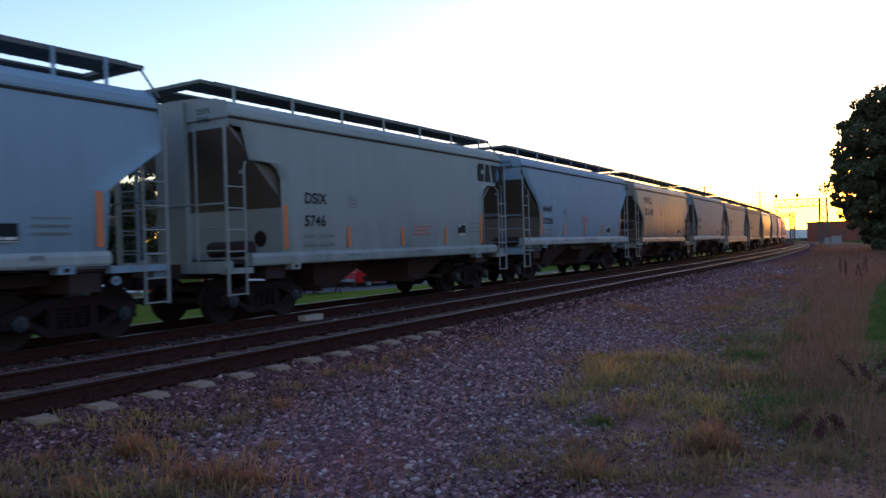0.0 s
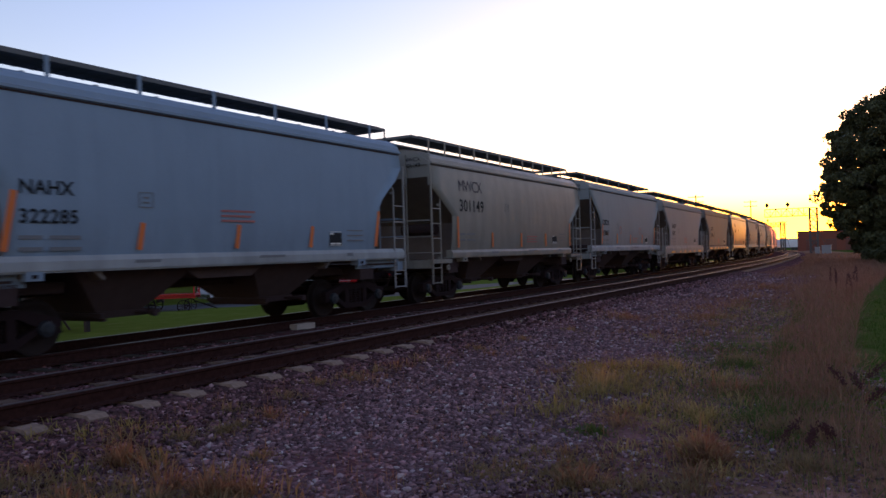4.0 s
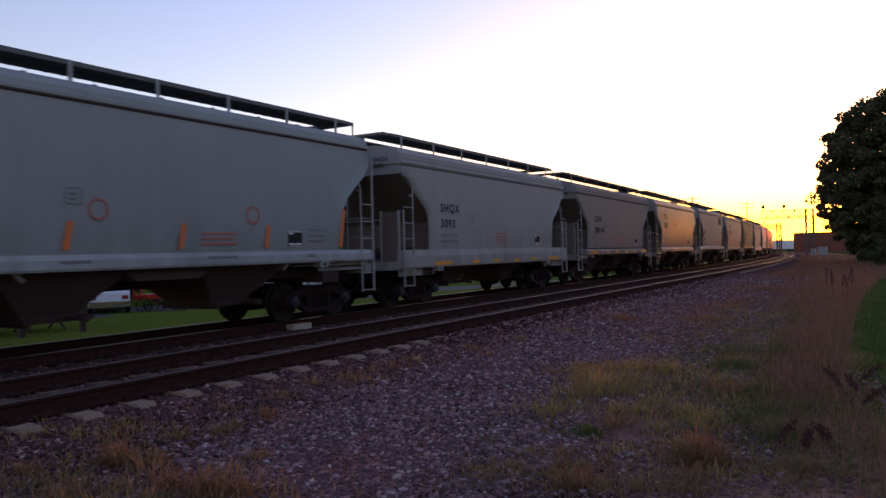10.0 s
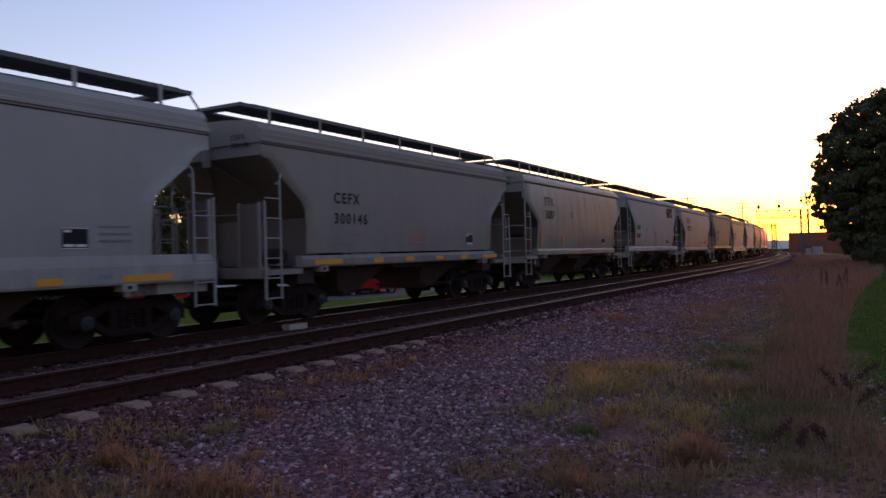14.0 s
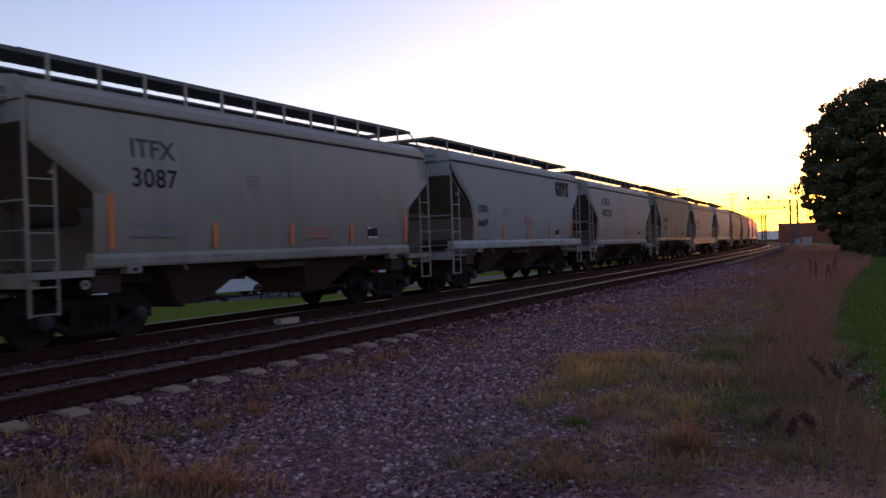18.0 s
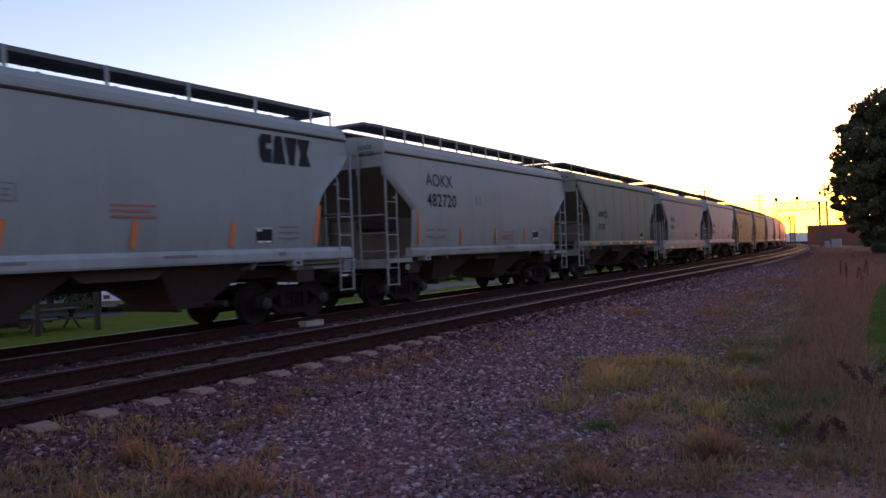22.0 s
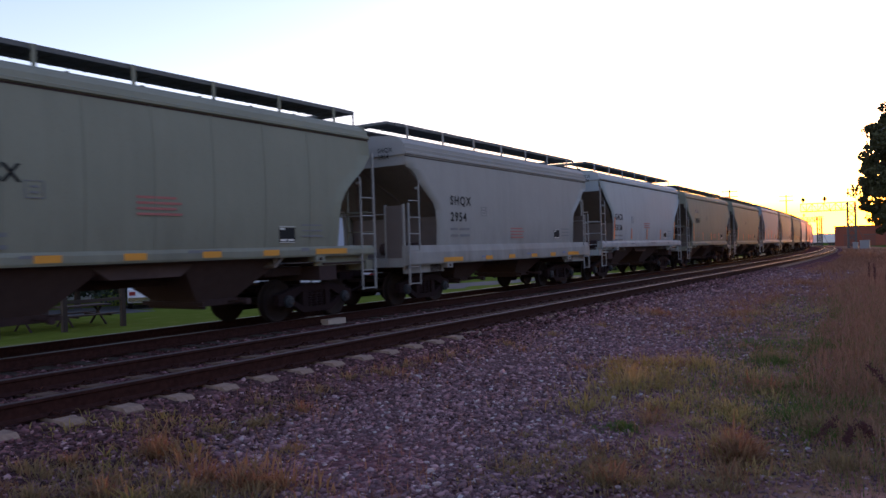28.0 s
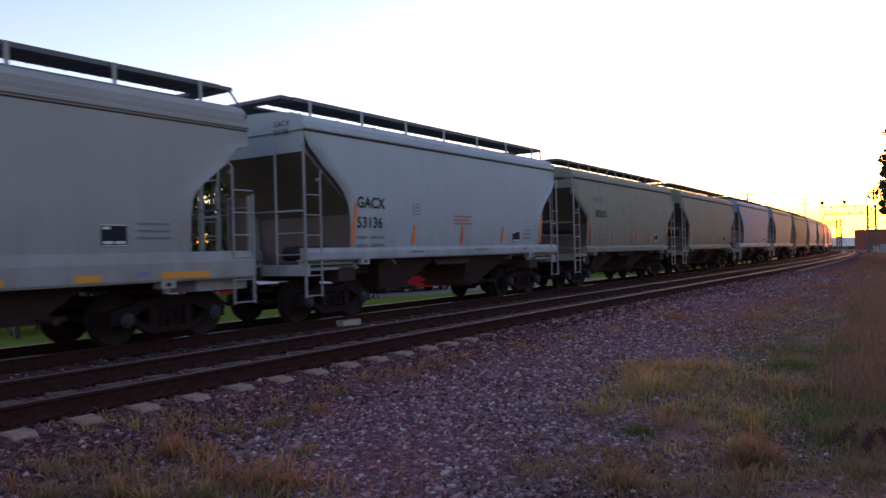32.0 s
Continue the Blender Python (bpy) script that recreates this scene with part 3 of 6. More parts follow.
def bolster():
    g = Geo().box(-1.05, -0.2, 0.52, 1.05, 0.2, 0.72).box(-0.35, -0.28, 0.60, 0.35, 0.28, 0.80)
    for y in (-0.48, 0.48):
        g.box(-0.8, y - 0.06, 0.34, 0.8, y + 0.06, 0.46)
    return g


def cap(sd, y):
    return Geo().lathe([(sd * 1.08, 0.13), (sd * 1.15, 0.12), (sd * 1.16, 0.07), (sd * 1.18, 0.06), (sd * 1.18, 0.001)], "x", 12, (0, y, 0.42))


def coupler(e):
    g = Geo().box(-0.09, min(e * 5.6, e * 6.1), 0.78, 0.09, max(e * 5.6, e * 6.1), 0.95)
    g.prism([(-0.16, e * 6.08), (0.16, e * 6.08), (0.19, e * 6.2), (0.14, e * 6.38), (0.02, e * 6.42), (-0.05, e * 6.28), (-0.17, e * 6.3)], 0.72, 0.99, "z")
    return g.path([(0.25, e * 5.7, 0.8), (0.28, e * 5.95, 0.55), (0.22, e * 6.2, 0.45), (0.1, e * 6.32, 0.6)], 0.028)


def text_mesh(words, size, heavy=0.0, gap=1.0):
    cu = bpy.data.curves.new("words", "FONT")
    cu.body, cu.size, cu.extrude, cu.offset = words, size, 0.001, heavy
    cu.space_character = gap
    ob = bpy.data.objects.new("words", cu)
    me = bpy.data.meshes.new_from_object(ob)
    bpy.data.objects.remove(ob)
    bpy.data.curves.remove(cu)
    return me


def lettering(words, size, y, z, mat, car, x, heavy=0.0035, name="lettering", lean=0.0, gap=1.0):
    """Words on the side that faces the near track; y is where they begin; lean follows a bulged side."""
    me = text_mesh(words, size, heavy, gap)
    me.materials.append(mat)
    ob = new(name, me)
    ob.parent = car
    k = math.hypot(1, lean)
    ob.matrix_basis = Matrix.Translation((x, y, z)) @ Matrix(((0, lean / k, 1 / k, 0), (1, 0, 0, 0), (0, 1 / k, -lean / k, 0), (0, 0, 0, 1)))
    return ob


def bars(car, name, rects, x, mat, label=""):
    for y, z, w, h in rects:
        ob = part(name, Geo().box(x, y, z, x + 0.003, y + w, z + h), mat, car, label)
    return ob


def logo_blocks(car, y, z, w, h, x, mat):
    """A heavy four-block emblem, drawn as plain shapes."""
    g, k = Geo(), w / 4.4
    for i in range(4):
        a = y + i * k * 1.1
        b = a + k
        if i == 0:
            g.prism([(a, z + h * 0.2), (a + k * 0.2, z), (b, z), (b, z + h * 0.5), (a + k * 0.55, z + h * 0.5), (a + k * 0.55, z + h * 0.7), (b, z + h * 0.7), (b, z + h), (a + k * 0.2, z + h), (a, z + h * 0.8)], x, x + 0.003, "x")
        elif i == 1:
            g.prism([(a - k * 0.06, z), (b + k * 0.06, z), (a + k * 0.76, z + h), (a + k * 0.24, z + h)], x, x + 0.003, "x")
        elif i == 2:
            g.prism([(a + k * 0.24, z), (a + k * 0.76, z), (b - k * 0.1, z + h * 0.7), (b + k * 0.05, z + h), (a - k * 0.1, z + h), (a + k * 0.1, z + h * 0.7)], x, x + 0.003, "x")
        else:
            g.prism([(a - k * 0.02, z), (b + k * 0.12, z), (b - k * 0.2, z + h * 0.5), (b + k * 0.12, z + h), (a - k * 0.02, z + h), (a + k * 0.24, z + h * 0.5)], x, x + 0.003, "x")
    return part("emblem", g, mat, car, "heavy dark block emblem")


TRUCK_Y, WB = 4.27, 0.86


def hopper_car(kind, paint, label, mark="", number="", emblem="", strips="orange", sill=None, seams=False, at_text=None, wz=4.45):
    """A two-bay covered hopper with all its parts; the side facing the near track carries the writing."""
    car = thing("hopper_car", None, label, "hopper car", "freight cars of the train")
    P = PAINT[paint]
    eave = CUT[kind][0][1]
    st, sb, sl = sill or {"round": (1.53, 1.30, 5.62), "step": (1.34, 1.12, 5.04), "straight": (1.46, 1.26, 4.60), "ribbed": (1.50, 1.05, 5.70)}[kind]
    for sd in (-1, 1):
        part("side_sheet", lambda: side_sheet(kind, sd), P, car, "", None, ("side", kind, sd), True)
        part("side_sill", lambda: Geo().prism([(sd * 1.40, sb), (sd * (HALF + 0.075), sb), (sd * (HALF + 0.075), sb + 0.6 * (st - sb)), (sd * (HALF + 0.03), st - 0.01), (sd * 1.40, st)][::sd], -sl, sl, "y").box(
            min(sd * 1.3, sd * (HALF + 0.05)), -sl, sb - 0.03, max(sd * 1.3, sd * (HALF + 0.05)), sl, sb), P if paint in ("tan", "olive", "mid", "dusty", "chalk") or kind == "step" else PAINT["sill"], car, "", None, ("sill", st, sb, sl, sd))
        # lowered end platform beyond the sill
        for e in (-1, 1):
            if sl < 5.5:
                part("step_sill", lambda: Geo().box(min(sd * 1.42, sd * (HALF + 0.06)), min(e * sl, e * 5.68), sb - 0.16, max(sd * 1.42, sd * (HALF + 0.06)), max(e * sl, e * 5.68), sb - 0.05),
                     P, car, "", None, ("stepsill", sl, sb, sd, e))
            part("jacking_pad", lambda: Geo().box(min(sd * 1.38, sd * (HALF + 0.07)), e * 3.86 - 0.13, sb - 0.14, max(sd * 1.38, sd * (HALF + 0.07)), e * 3.86 + 0.13, sb)
                 .box(min(sd * 1.5, sd * (HALF + 0.072)), e * 3.86 - 0.05, sb - 0.11, max(sd * 1.5, sd * (HALF + 0.074)), e * 3.86 + 0.05, sb - 0.06), P, car, "", None, ("pad", sb, sd, e))
            # solid dark plate that stands in for the shaded hole of the pad
            part("pad_hole", lambda: Geo().box(min(sd * 1.55, sd * (HALF + 0.079)), e * 3.86 - 0.045, sb - 0.105, max(sd * 1.55, sd * (HALF + 0.079)), e * 3.86 + 0.045, sb - 0.05), TRUCK, car, "", None, ("padhole", sb, sd, e))
            high = {"round": 2.95, "step": 2.92, "straight": 2.75, "ribbed": 2.95}[kind]
            part("side_ladder", lambda: ladder(sd, e, 0.55, high, {"step": eave - 0.16, "ribbed": 2.52}.get(kind, eave - 0.3)), LADDER if paint != "tan" else P, car, "", None, ("lad", kind, sd, e, high))
            part("end_ladder", lambda: end_ladder(sd, e, 2.5 if kind == "ribbed" else 3.4) if kind == "ribbed" or sd < 0 else end_post(e, eave), P, car, "", None, ("elad", kind, sd, e))
    for sd in (-1, 1):
        # thin dark strip that draws the shadow line below the eave
        part("eave_seam", lambda: Geo().box(min(sd * (HALF + 0.003 + swell(kind, eave - 0.05)), sd * HALF * 0.99), -CUT[kind][0][0], eave - 0.05, max(sd * (HALF + 0.003 + swell(kind, eave - 0.05)), sd * HALF * 0.99), CUT[kind][0][0], eave - 0.022), SHADY, car, "", None, ("eshadow", kind, sd))
    part("roof", lambda: roof_geo(kind), P, car, "", None, ("roof", kind), False)
    top = roof_top(kind)
    inner = max(0.2, 1.06 - (wz - 0.08 - (top - 0.07)) / 0.29)
    for e in (-1, 1):
        end, slope, web = slope_sheet(kind, e)
        y0, z1 = CUT[kind][0][0], 3.70 if kind == "step" else 3.45
        part("end_panel", end, P, car, "", None, ("end", kind, e))
        # recess sheets in the darkened slope colour, not the car's own paint
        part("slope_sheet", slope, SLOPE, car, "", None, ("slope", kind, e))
        for sd in (-1, 1):
            hip = [(e * (y0 - 0.06), z1 + 0.02), (e * 3.93, 2.26), (e * 2.7, 1.16), (e * 2.5, 3.0), (e * 4.4, 3.62), (e * (y0 - 0.06), 3.62)]
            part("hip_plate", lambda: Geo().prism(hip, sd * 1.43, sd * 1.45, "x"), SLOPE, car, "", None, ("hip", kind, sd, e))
        # step car: rear web takes the brown colour to keep that opening in shade
        part("end_web", web, P if kind == "step" and e < 0 else ENDWEB, car, "", None, ("web", kind, e))
        if sl > 5.5:
            part("sill_skirt", lambda: Geo().box(1.36, min(e * 3.9, e * 5.62), sb - 0.23, 1.42, max(e * 3.9, e * 5.62), sb), P, car, "", None, ("skirt", sb, e))
        part("end_sill", lambda: Geo().box(-1.5, min(e * 5.45, e * 5.68), 0.98, 1.5, max(e * 5.45, e * 5.68), 1.2), P, car, "", None, ("esill", e))
        part("end_platform", lambda: Geo().box(-1.45, min(e * 4.1, e * 5.45), 1.14, 1.45, max(e * 4.1, e * 5.45), 1.18), SHADY, car, "", None, ("eplat", e))
        part("hand_rail", lambda: Geo().tube((-1.45, e * 5.62, 2.28), (1.45, e * 5.62, 2.28), 0.013), P, car, "", None, ("erail", e))
        if kind == "ribbed":
            part("ladder_plate", lambda: Geo().box(0.945, e * 5.68 - 0.012, 1.2, 1.435, e * 5.68 + 0.012, 2.47), ENDWEB, car, "", None, ("lplate", e))
            for sd in (-1, 1):
                part("end_brace", lambda: Geo().hexa([(sd * 0.05, e * 5.50, 3.36), (sd * 0.13, e * 5.50, 3.36), (sd * 0.13, e * 5.62, 3.44), (sd * 0.05, e * 5.62, 3.44)][::sd],
                                                     [(sd * 0.92, e * 4.30, 2.22), (sd * 1.00, e * 4.30, 2.22), (sd * 1.00, e * 4.42, 2.30), (sd * 0.92, e * 4.42, 2.30)][::sd]), ENDWEB, car, "", None, ("brace", sd, e))
            part("end_rib", lambda: Geo().box(-0.09, min(e * (y0 - 0.02), e * (y0 + 0.05)), 3.30, 0.09, max(e * (y0 - 0.02), e * (y0 + 0.05)), eave + 0.42), P, car, "", None, ("rib", kind, e))
        elif kind == "step":
            # same pillar at both ends, the rear one coloured darker as shaded
            part("end_pillar", lambda: Geo().box(-0.42, min(e * (y0 - 0.01), e * (y0 + 0.10)), 1.2, 0.42, max(e * (y0 - 0.01), e * (y0 + 0.10)), eave + 0.36), P if e < 0 else ENDWEB, car, "", None, ("pillar", e))
            # solid dark disc drawn for the shade of a round opening
            part("web_hole", lambda: Geo().lathe([(e * 4.015, 0.001), (e * 4.015, 0.17), (e * 4.03, 0.17), (e * 4.03, 0.001)], "y", 18, (0.78, 0, 1.62)), TRUCK, car, "", None, ("hole", e))
        elif kind == "straight":
            part("end_rib", lambda: Geo().box(0.70, min(e * (y0 - 0.01), e * (y0 + 0.06)), 3.28, 0.77, max(e * (y0 - 0.01), e * (y0 + 0.06)), eave + 0.30), P, car, "", None, ("rib", kind, e))
            part("end_grab", lambda: Geo().path([(-0.15, e * (y0 - 0.01), eave + 0.12), (-0.15, e * (y0 + 0.07), eave + 0.12), (0.3, e * (y0 + 0.07), eave + 0.12), (0.3, e * (y0 - 0.01), eave + 0.12)], 0.012), P, car, "", None, ("grab", e))
            part("corner_plate", lambda: Geo().prism([(1.18, eave + 0.30), (1.56, eave + 0.02), (1.56, eave - 0.55), (1.47, eave - 0.60), (1.47, eave - 0.04), (1.10, eave + 0.24)], e * (y0 + 0.03), e * (y0 + 0.06), "y"), P, car, "", None, ("cplate", e))
            part("pull_ring", lambda: Geo().lathe([(1.50, 0.035), (1.50, 0.075), (1.54, 0.075), (1.54, 0.035), (1.50, 0.035)], "x", 14, (0, e * 4.72, 0.98)), P, car, "", None, ("ring", e))
        part("coupler", lambda: coupler(e), TRUCK, car, "", None, ("coup", e))
        # bays and gates wear the colours darkened for the shade under the body
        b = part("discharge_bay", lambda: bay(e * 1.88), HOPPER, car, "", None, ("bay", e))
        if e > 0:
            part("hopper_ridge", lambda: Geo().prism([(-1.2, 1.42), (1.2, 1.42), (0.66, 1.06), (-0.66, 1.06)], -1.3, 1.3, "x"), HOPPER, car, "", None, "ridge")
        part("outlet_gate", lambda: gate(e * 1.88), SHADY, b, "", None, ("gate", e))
        part("roof_hatch", lambda: hatch(top), P, car, "", pose(0, e * 2.6, 0), ("hatch", kind))
        if e > 0:
            for sd in (-1, 1):
                part("grab_hoop", lambda: grab_hoop(e, wz, sd, kind == "round"), GRATE, car, "", None, ("hoop", e, sd, wz, kind == "round"))
        part("end_walk", lambda: Geo().box(-1.06, min(e * 5.42, e * 5.72), wz - 0.07, 1.06, max(e * 5.42, e * 5.72), wz), GRATE, car, "", None, ("ewalk", e, wz))
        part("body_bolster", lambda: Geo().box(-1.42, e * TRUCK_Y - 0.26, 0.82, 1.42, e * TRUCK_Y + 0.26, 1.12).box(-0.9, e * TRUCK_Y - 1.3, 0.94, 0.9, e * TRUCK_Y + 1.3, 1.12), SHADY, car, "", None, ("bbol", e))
        # wheeled truck
        rig = lambda: Geo().box(-0.66, -0.40, 0.30, 0.66, -0.22, 0.62).box(-0.66, 0.22, 0.30, 0.66, 0.40, 0.62).box(-0.5, -1.2, 0.62, 0.5, -0.3, 0.70).box(-0.5, 0.3, 0.62, 0.5, 1.2, 0.70)
        tr = part("truck", bolster, TRUCK, car, "", pose(0, e * TRUCK_Y, 0), "bolster")
        for sd in (-1, 1):
            part("side_frame", lambda: side_frame(sd), TRUCK, tr, "", None, ("frame", sd))
            for y in (-0.17, 0.0, 0.17):
                part("spring", spring, TRUCK, tr, "", pose(sd * 1.01, y, 0), "spring")
            for y in (-WB, WB):
                part("bearing_cap", lambda: cap(sd, y), CAP, tr, "", None, ("cap", sd, y))
        part("brake_rigging", rig, TRUCK, tr, "", None, "rigging")
        for y in (-WB, WB):
            w = part("wheelset", wheelset, WHEEL, tr, "", pose(0, y, 0.42), "wheelset", True)
    for sd in (-1, 1):
        part("roof_walk", lambda: walk_board(min(sd * inner, sd * 1.06), max(sd * inner, sd * 1.06), 5.40, wz), GRATE, car, "", None, ("walk", sd, wz))
        part("walk_edge", lambda: Geo().box(min(sd * 1.06, sd * 1.085), -5.40, wz - 0.075, max(sd * 1.06, sd * 1.085), 5.40, wz + 0.004), GRATE, car, "", None, ("wedge", sd, wz))
        step = 0.9 if kind == "straight" else 1.65
        for i in range(12 if kind == "straight" else 7):
            part("walk_bracket", lambda: bracket(top - 0.07, wz), P, car, "", pose(sd * 1.12, -4.95 + step * i, 0), ("brk", kind, wz))
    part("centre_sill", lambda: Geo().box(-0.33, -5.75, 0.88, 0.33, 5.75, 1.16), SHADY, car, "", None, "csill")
    g = Geo().lathe([(0.0, 0.001), (0.0, 0.10), (0.02, 0.27), (0.05, 0.29), (0.05, 0.24), (0.03, 0.1), (0.03, 0.001)], "y", 16, (-1.05, 5.70, 2.2))
    part("brake_wheel", g, TRUCK, car, "", None, "brake")
    g = Geo().lathe([(-0.55, 0.001), (-0.55, 0.16), (0.0, 0.16), (0.55, 0.16), (0.55, 0.001)], "x", 12, (0.55, -4.62, 2.06 if kind == "straight" else 1.42))
    part("air_tank", g, SHADY, car, "", None, ("tank", kind == "straight"))
    if seams:
        for i in range(7):
            part("panel_seam", lambda: Geo().path([(HALF + swell(kind, 1.46 + (eave - 1.46) * q / 12), 0, 1.46 + (eave - 1.46) * q / 12) for q in range(13)], 0.010, 4), P, car, "", pose(0, -3.6 + 1.2 * i, 0), ("seam", kind))
    # writing and reflectors on the facing side
    def xz(z):
        return HALF + 0.006 + swell(kind, z)
    ly, z1, z2, cap_h = at_text or (-3.9, 2.5, 2.0, 0.22)
    size = cap_h / 0.70
    bold = (0.012 if kind == "straight" else 0.021) * size
    for words, base in ((mark, z1), (number, z2)):
        if words:
            lean = (xz(base + cap_h) - xz(base)) / cap_h
            lettering(words, size, ly, base, WORN if paint in ("tan", "chalk") and words == mark else INK, car, xz(base) + 0.004, 0.0 if "M" in words else bold, "lettering", lean, 1.3 if kind == "ribbed" else 0.9 if "M" in words else 1.02 if words == mark else 1.08)
    if number and not mark:
        bars(car, "worn_mark", [(ly + 0.24 * i, z1, 0.17, 0.2) for i in range(4)], xz(z1) + 0.004, FADED)
    sz = min(z2 - 0.24, st + 0.42)
    small = []
    for i in range(2):
        small += [(ly, sz - 0.17 * i, 0.36, 0.06), (ly + 0.46, sz - 0.17 * i, 0.5, 0.06)]
    if not number:
        small = []
    small and bars(car, "small_writing", small, xz(sz), FADED)
    q, p = (0.35, 0.85) if kind == "straight" else (0.0, 0.0)
    bars(car, "square_stencil", [(p - 2.1, 2.28 + q, 0.28, 0.015), (p - 2.1, 2.52 + q, 0.28, 0.015), (p - 2.02, 2.35 + q, 0.12, 0.03), (p - 2.02, 2.43 + q, 0.12, 0.03), (p - 2.1, 2.295 + q, 0.015, 0.225), (p - 1.835, 2.295 + q, 0.015, 0.225)], max(xz(2.28 + q), xz(2.52 + q)), FADED)
    nz = 0.42 if kind == "round" and emblem != "rings" else 0.0
    bars(car, "notice_line", [(-0.35 if strips == "amber" or nz else 0.5, 1.66 + nz + 0.09 * i, 0.85 - 0.1 * (i % 2), 0.04) for i in range(4 if strips == "amber" else 3)], xz(1.8 + nz), RED)
    bars(car, "data_line", [(3.35, 1.72 + 0.11 * i, 0.6, 0.03) for i in range(3)], xz(1.9), FADED)
    pl = bars(car, "test_plate", [(2.75, 1.62, 0.42, 0.30)], xz(1.78), INK)
    bars(pl, "plate_figure", [(2.77, 1.64, 0.17, 0.04), (2.97, 1.64, 0.17, 0.04), (2.77, 1.86, 0.12, 0.04), (2.75, 1.61, 0.42, 0.012), (2.75, 1.918, 0.42, 0.012)], xz(1.78) + 0.004, PLACARD)
    if strips == "orange":
        for y, h in ((-4.30 if kind != "step" else -4.12, 0.88), (-2.1, 0.45), (0.02, 0.45), (2.1, 0.45), (4.40 if kind != "step" else 4.1, 0.85)):
            part("reflector", lambda: Geo().box(0, -0.05, 0, 0.004, 0.05, h), ORANGE, car, "", pose(max(xz(st + 0.06), xz(st + 0.06 + h)), y, st + 0.06, -11 if kind == "round" else 0), ("refl", h))
    else:
        for y, w in ((-3.7, 0.95), (-1.8, 0.4), (-0.4, 0.4), (1.1, 0.4), (2.5, 0.4), (4.2, 0.95)):
            part("reflector", lambda: Geo().box(0, -w / 2, 0, 0.004, w / 2, 0.11), YELLOW, car, "", pose(HALF + 0.078, y, sb + 0.015), ("ref2", w))
    bars(car, "sill_writing", [(-2.2, sb + 0.08, 0.5, 0.05), (0.6, sb + 0.1, 0.7, 0.05), (3.3, sb + 0.08, 0.22, 0.07)], HALF + 0.078, BLUEINK if kind == "ribbed" else FADED)
    for words, zz in ((mark, eave + 0.09), (number, eave - 0.07)):
        if words:
            me = text_mesh(words, 0.15, 0.002, 1.15)
            me.materials.append(INK)
            ob = new("end_lettering", me)
            ob.parent = car
            ob.matrix_basis = Matrix.Translation((0.72, -CUT[kind][0][0] - 0.024, zz)) @ Matrix(((1, 0, 0, 0), (0, 0, -1, 0), (0, 1, 0, 0), (0, 0, 0, 1)))
    if emblem == "dark":
        logo_blocks(car, 3.98 if kind == "step" else 2.85, 3.13 if kind == "step" else 3.22, 1.7, 0.60, xz(3.4), INK)
    elif emblem == "faded":
        logo_blocks(car, 2.9, 3.2, 1.45, 0.56, xz(3.35), INK)
    elif emblem == "rings":
        for y in (-1.55, 1.75):
            g = Geo().lathe([(0.0, 0.135), (0.003, 0.145), (0.003, 0.17), (0.0, 0.18)], "x", 20, (xz(2.3), y, 2.22))
            part("round_stencil", g, RED, car)
    return car


A = "covered hopper car, "
TRAIN = [
    ("straight", "blue", A + "pale blue-grey paint, orange reflectors", "", "", ""),
    ("step", "grey", A + "light grey paint, dark block emblem and stencilled marks", "DSIX", "5746", "dark"),
    ("round", "blue", A + "pale blue-grey paint with rounded end openings", "NAHX", "322285", ""),
    ("straight", "tan", A + "weathered tan-grey paint, bulged sides", "MWCX", "301149", ""),
    ("round", "grey", A + "light grey paint with red ring stencils", "CRDX", "21868", "rings"),
    ("ribbed", "mid", A + "grey paint, ribbed eaves, amber reflectors", "SHQX", "3093", ""),
    ("ribbed", "dusty", A + "dusty grey paint, ribbed eaves, amber reflectors", "CEFX", "300146", ""),
    ("straight", "tan", A + "weathered tan-grey paint, bulged sides", "ITFX", "3087", ""),
    ("round", "grey", A + "light grey paint with a dark block emblem", "DSIX", "6609", "faded"),
    ("straight", "chalk", A + "chalky pale grey paint with straight-cut ends", "AOKX", "482720", ""),
    ("round", "olive", A + "olive-grey paint, upright panel seams, amber reflectors", "HWCX", "7170", ""),
    ("ribbed", "mid", A + "plain grey paint, ribbed eaves, amber reflectors", "SHQX", "2954", ""),
    ("round", "white", A + "chalky pale grey paint with rounded end openings", "GACX", "53136", ""),
    ("straight", "olive", A + "weathered olive-grey paint, bulged sides", "", "302055", ""),
]
FAR_CARS = "olive blue grey olive white olive grey white tan blue white tan".split()
# where the writing stands on each car: along, two base lines, cap height
WRITING = (None, (-3.55, 2.33, 1.86, 0.22), (-4.07, 2.42, 2.0, 0.20), (-4.2, 3.13, 2.56, 0.33), (-4.17, 2.41, 1.97, 0.22), (-3.74, 2.53, 2.1, 0.23), (-3.43, 2.58, 2.12, 0.235), (-3.9, 3.04, 2.55, 0.31),
           (-3.95, 2.40, 1.97, 0.22), (-3.87, 3.06, 2.53, 0.33), (-3.3, 2.5, 1.98, 0.25), (-3.72, 2.55, 2.12, 0.23), (-4.11, 2.38, 1.95, 0.23), (-3.9, 3.0, 2.49, 0.24))
cars = []
for i, (kind, paint, label, mark, number, emblem) in enumerate(TRAIN):
    strips = "amber" if kind == "ribbed" or i == 10 else "orange"
    cars.append(hopper_car(kind, paint, label, mark, number, emblem, strips, (1.53, 1.35, 5.62) if i == 10 else (1.42, 1.20, 4.56) if i == 6 else None, i == 10, WRITING[i], {0: 4.62, 1: 4.60, 3: 4.60, 7: 4.60, 9: 4.54}.get(i, {"round": 4.60, "ribbed": 4.54}.get(kind, 4.45))))
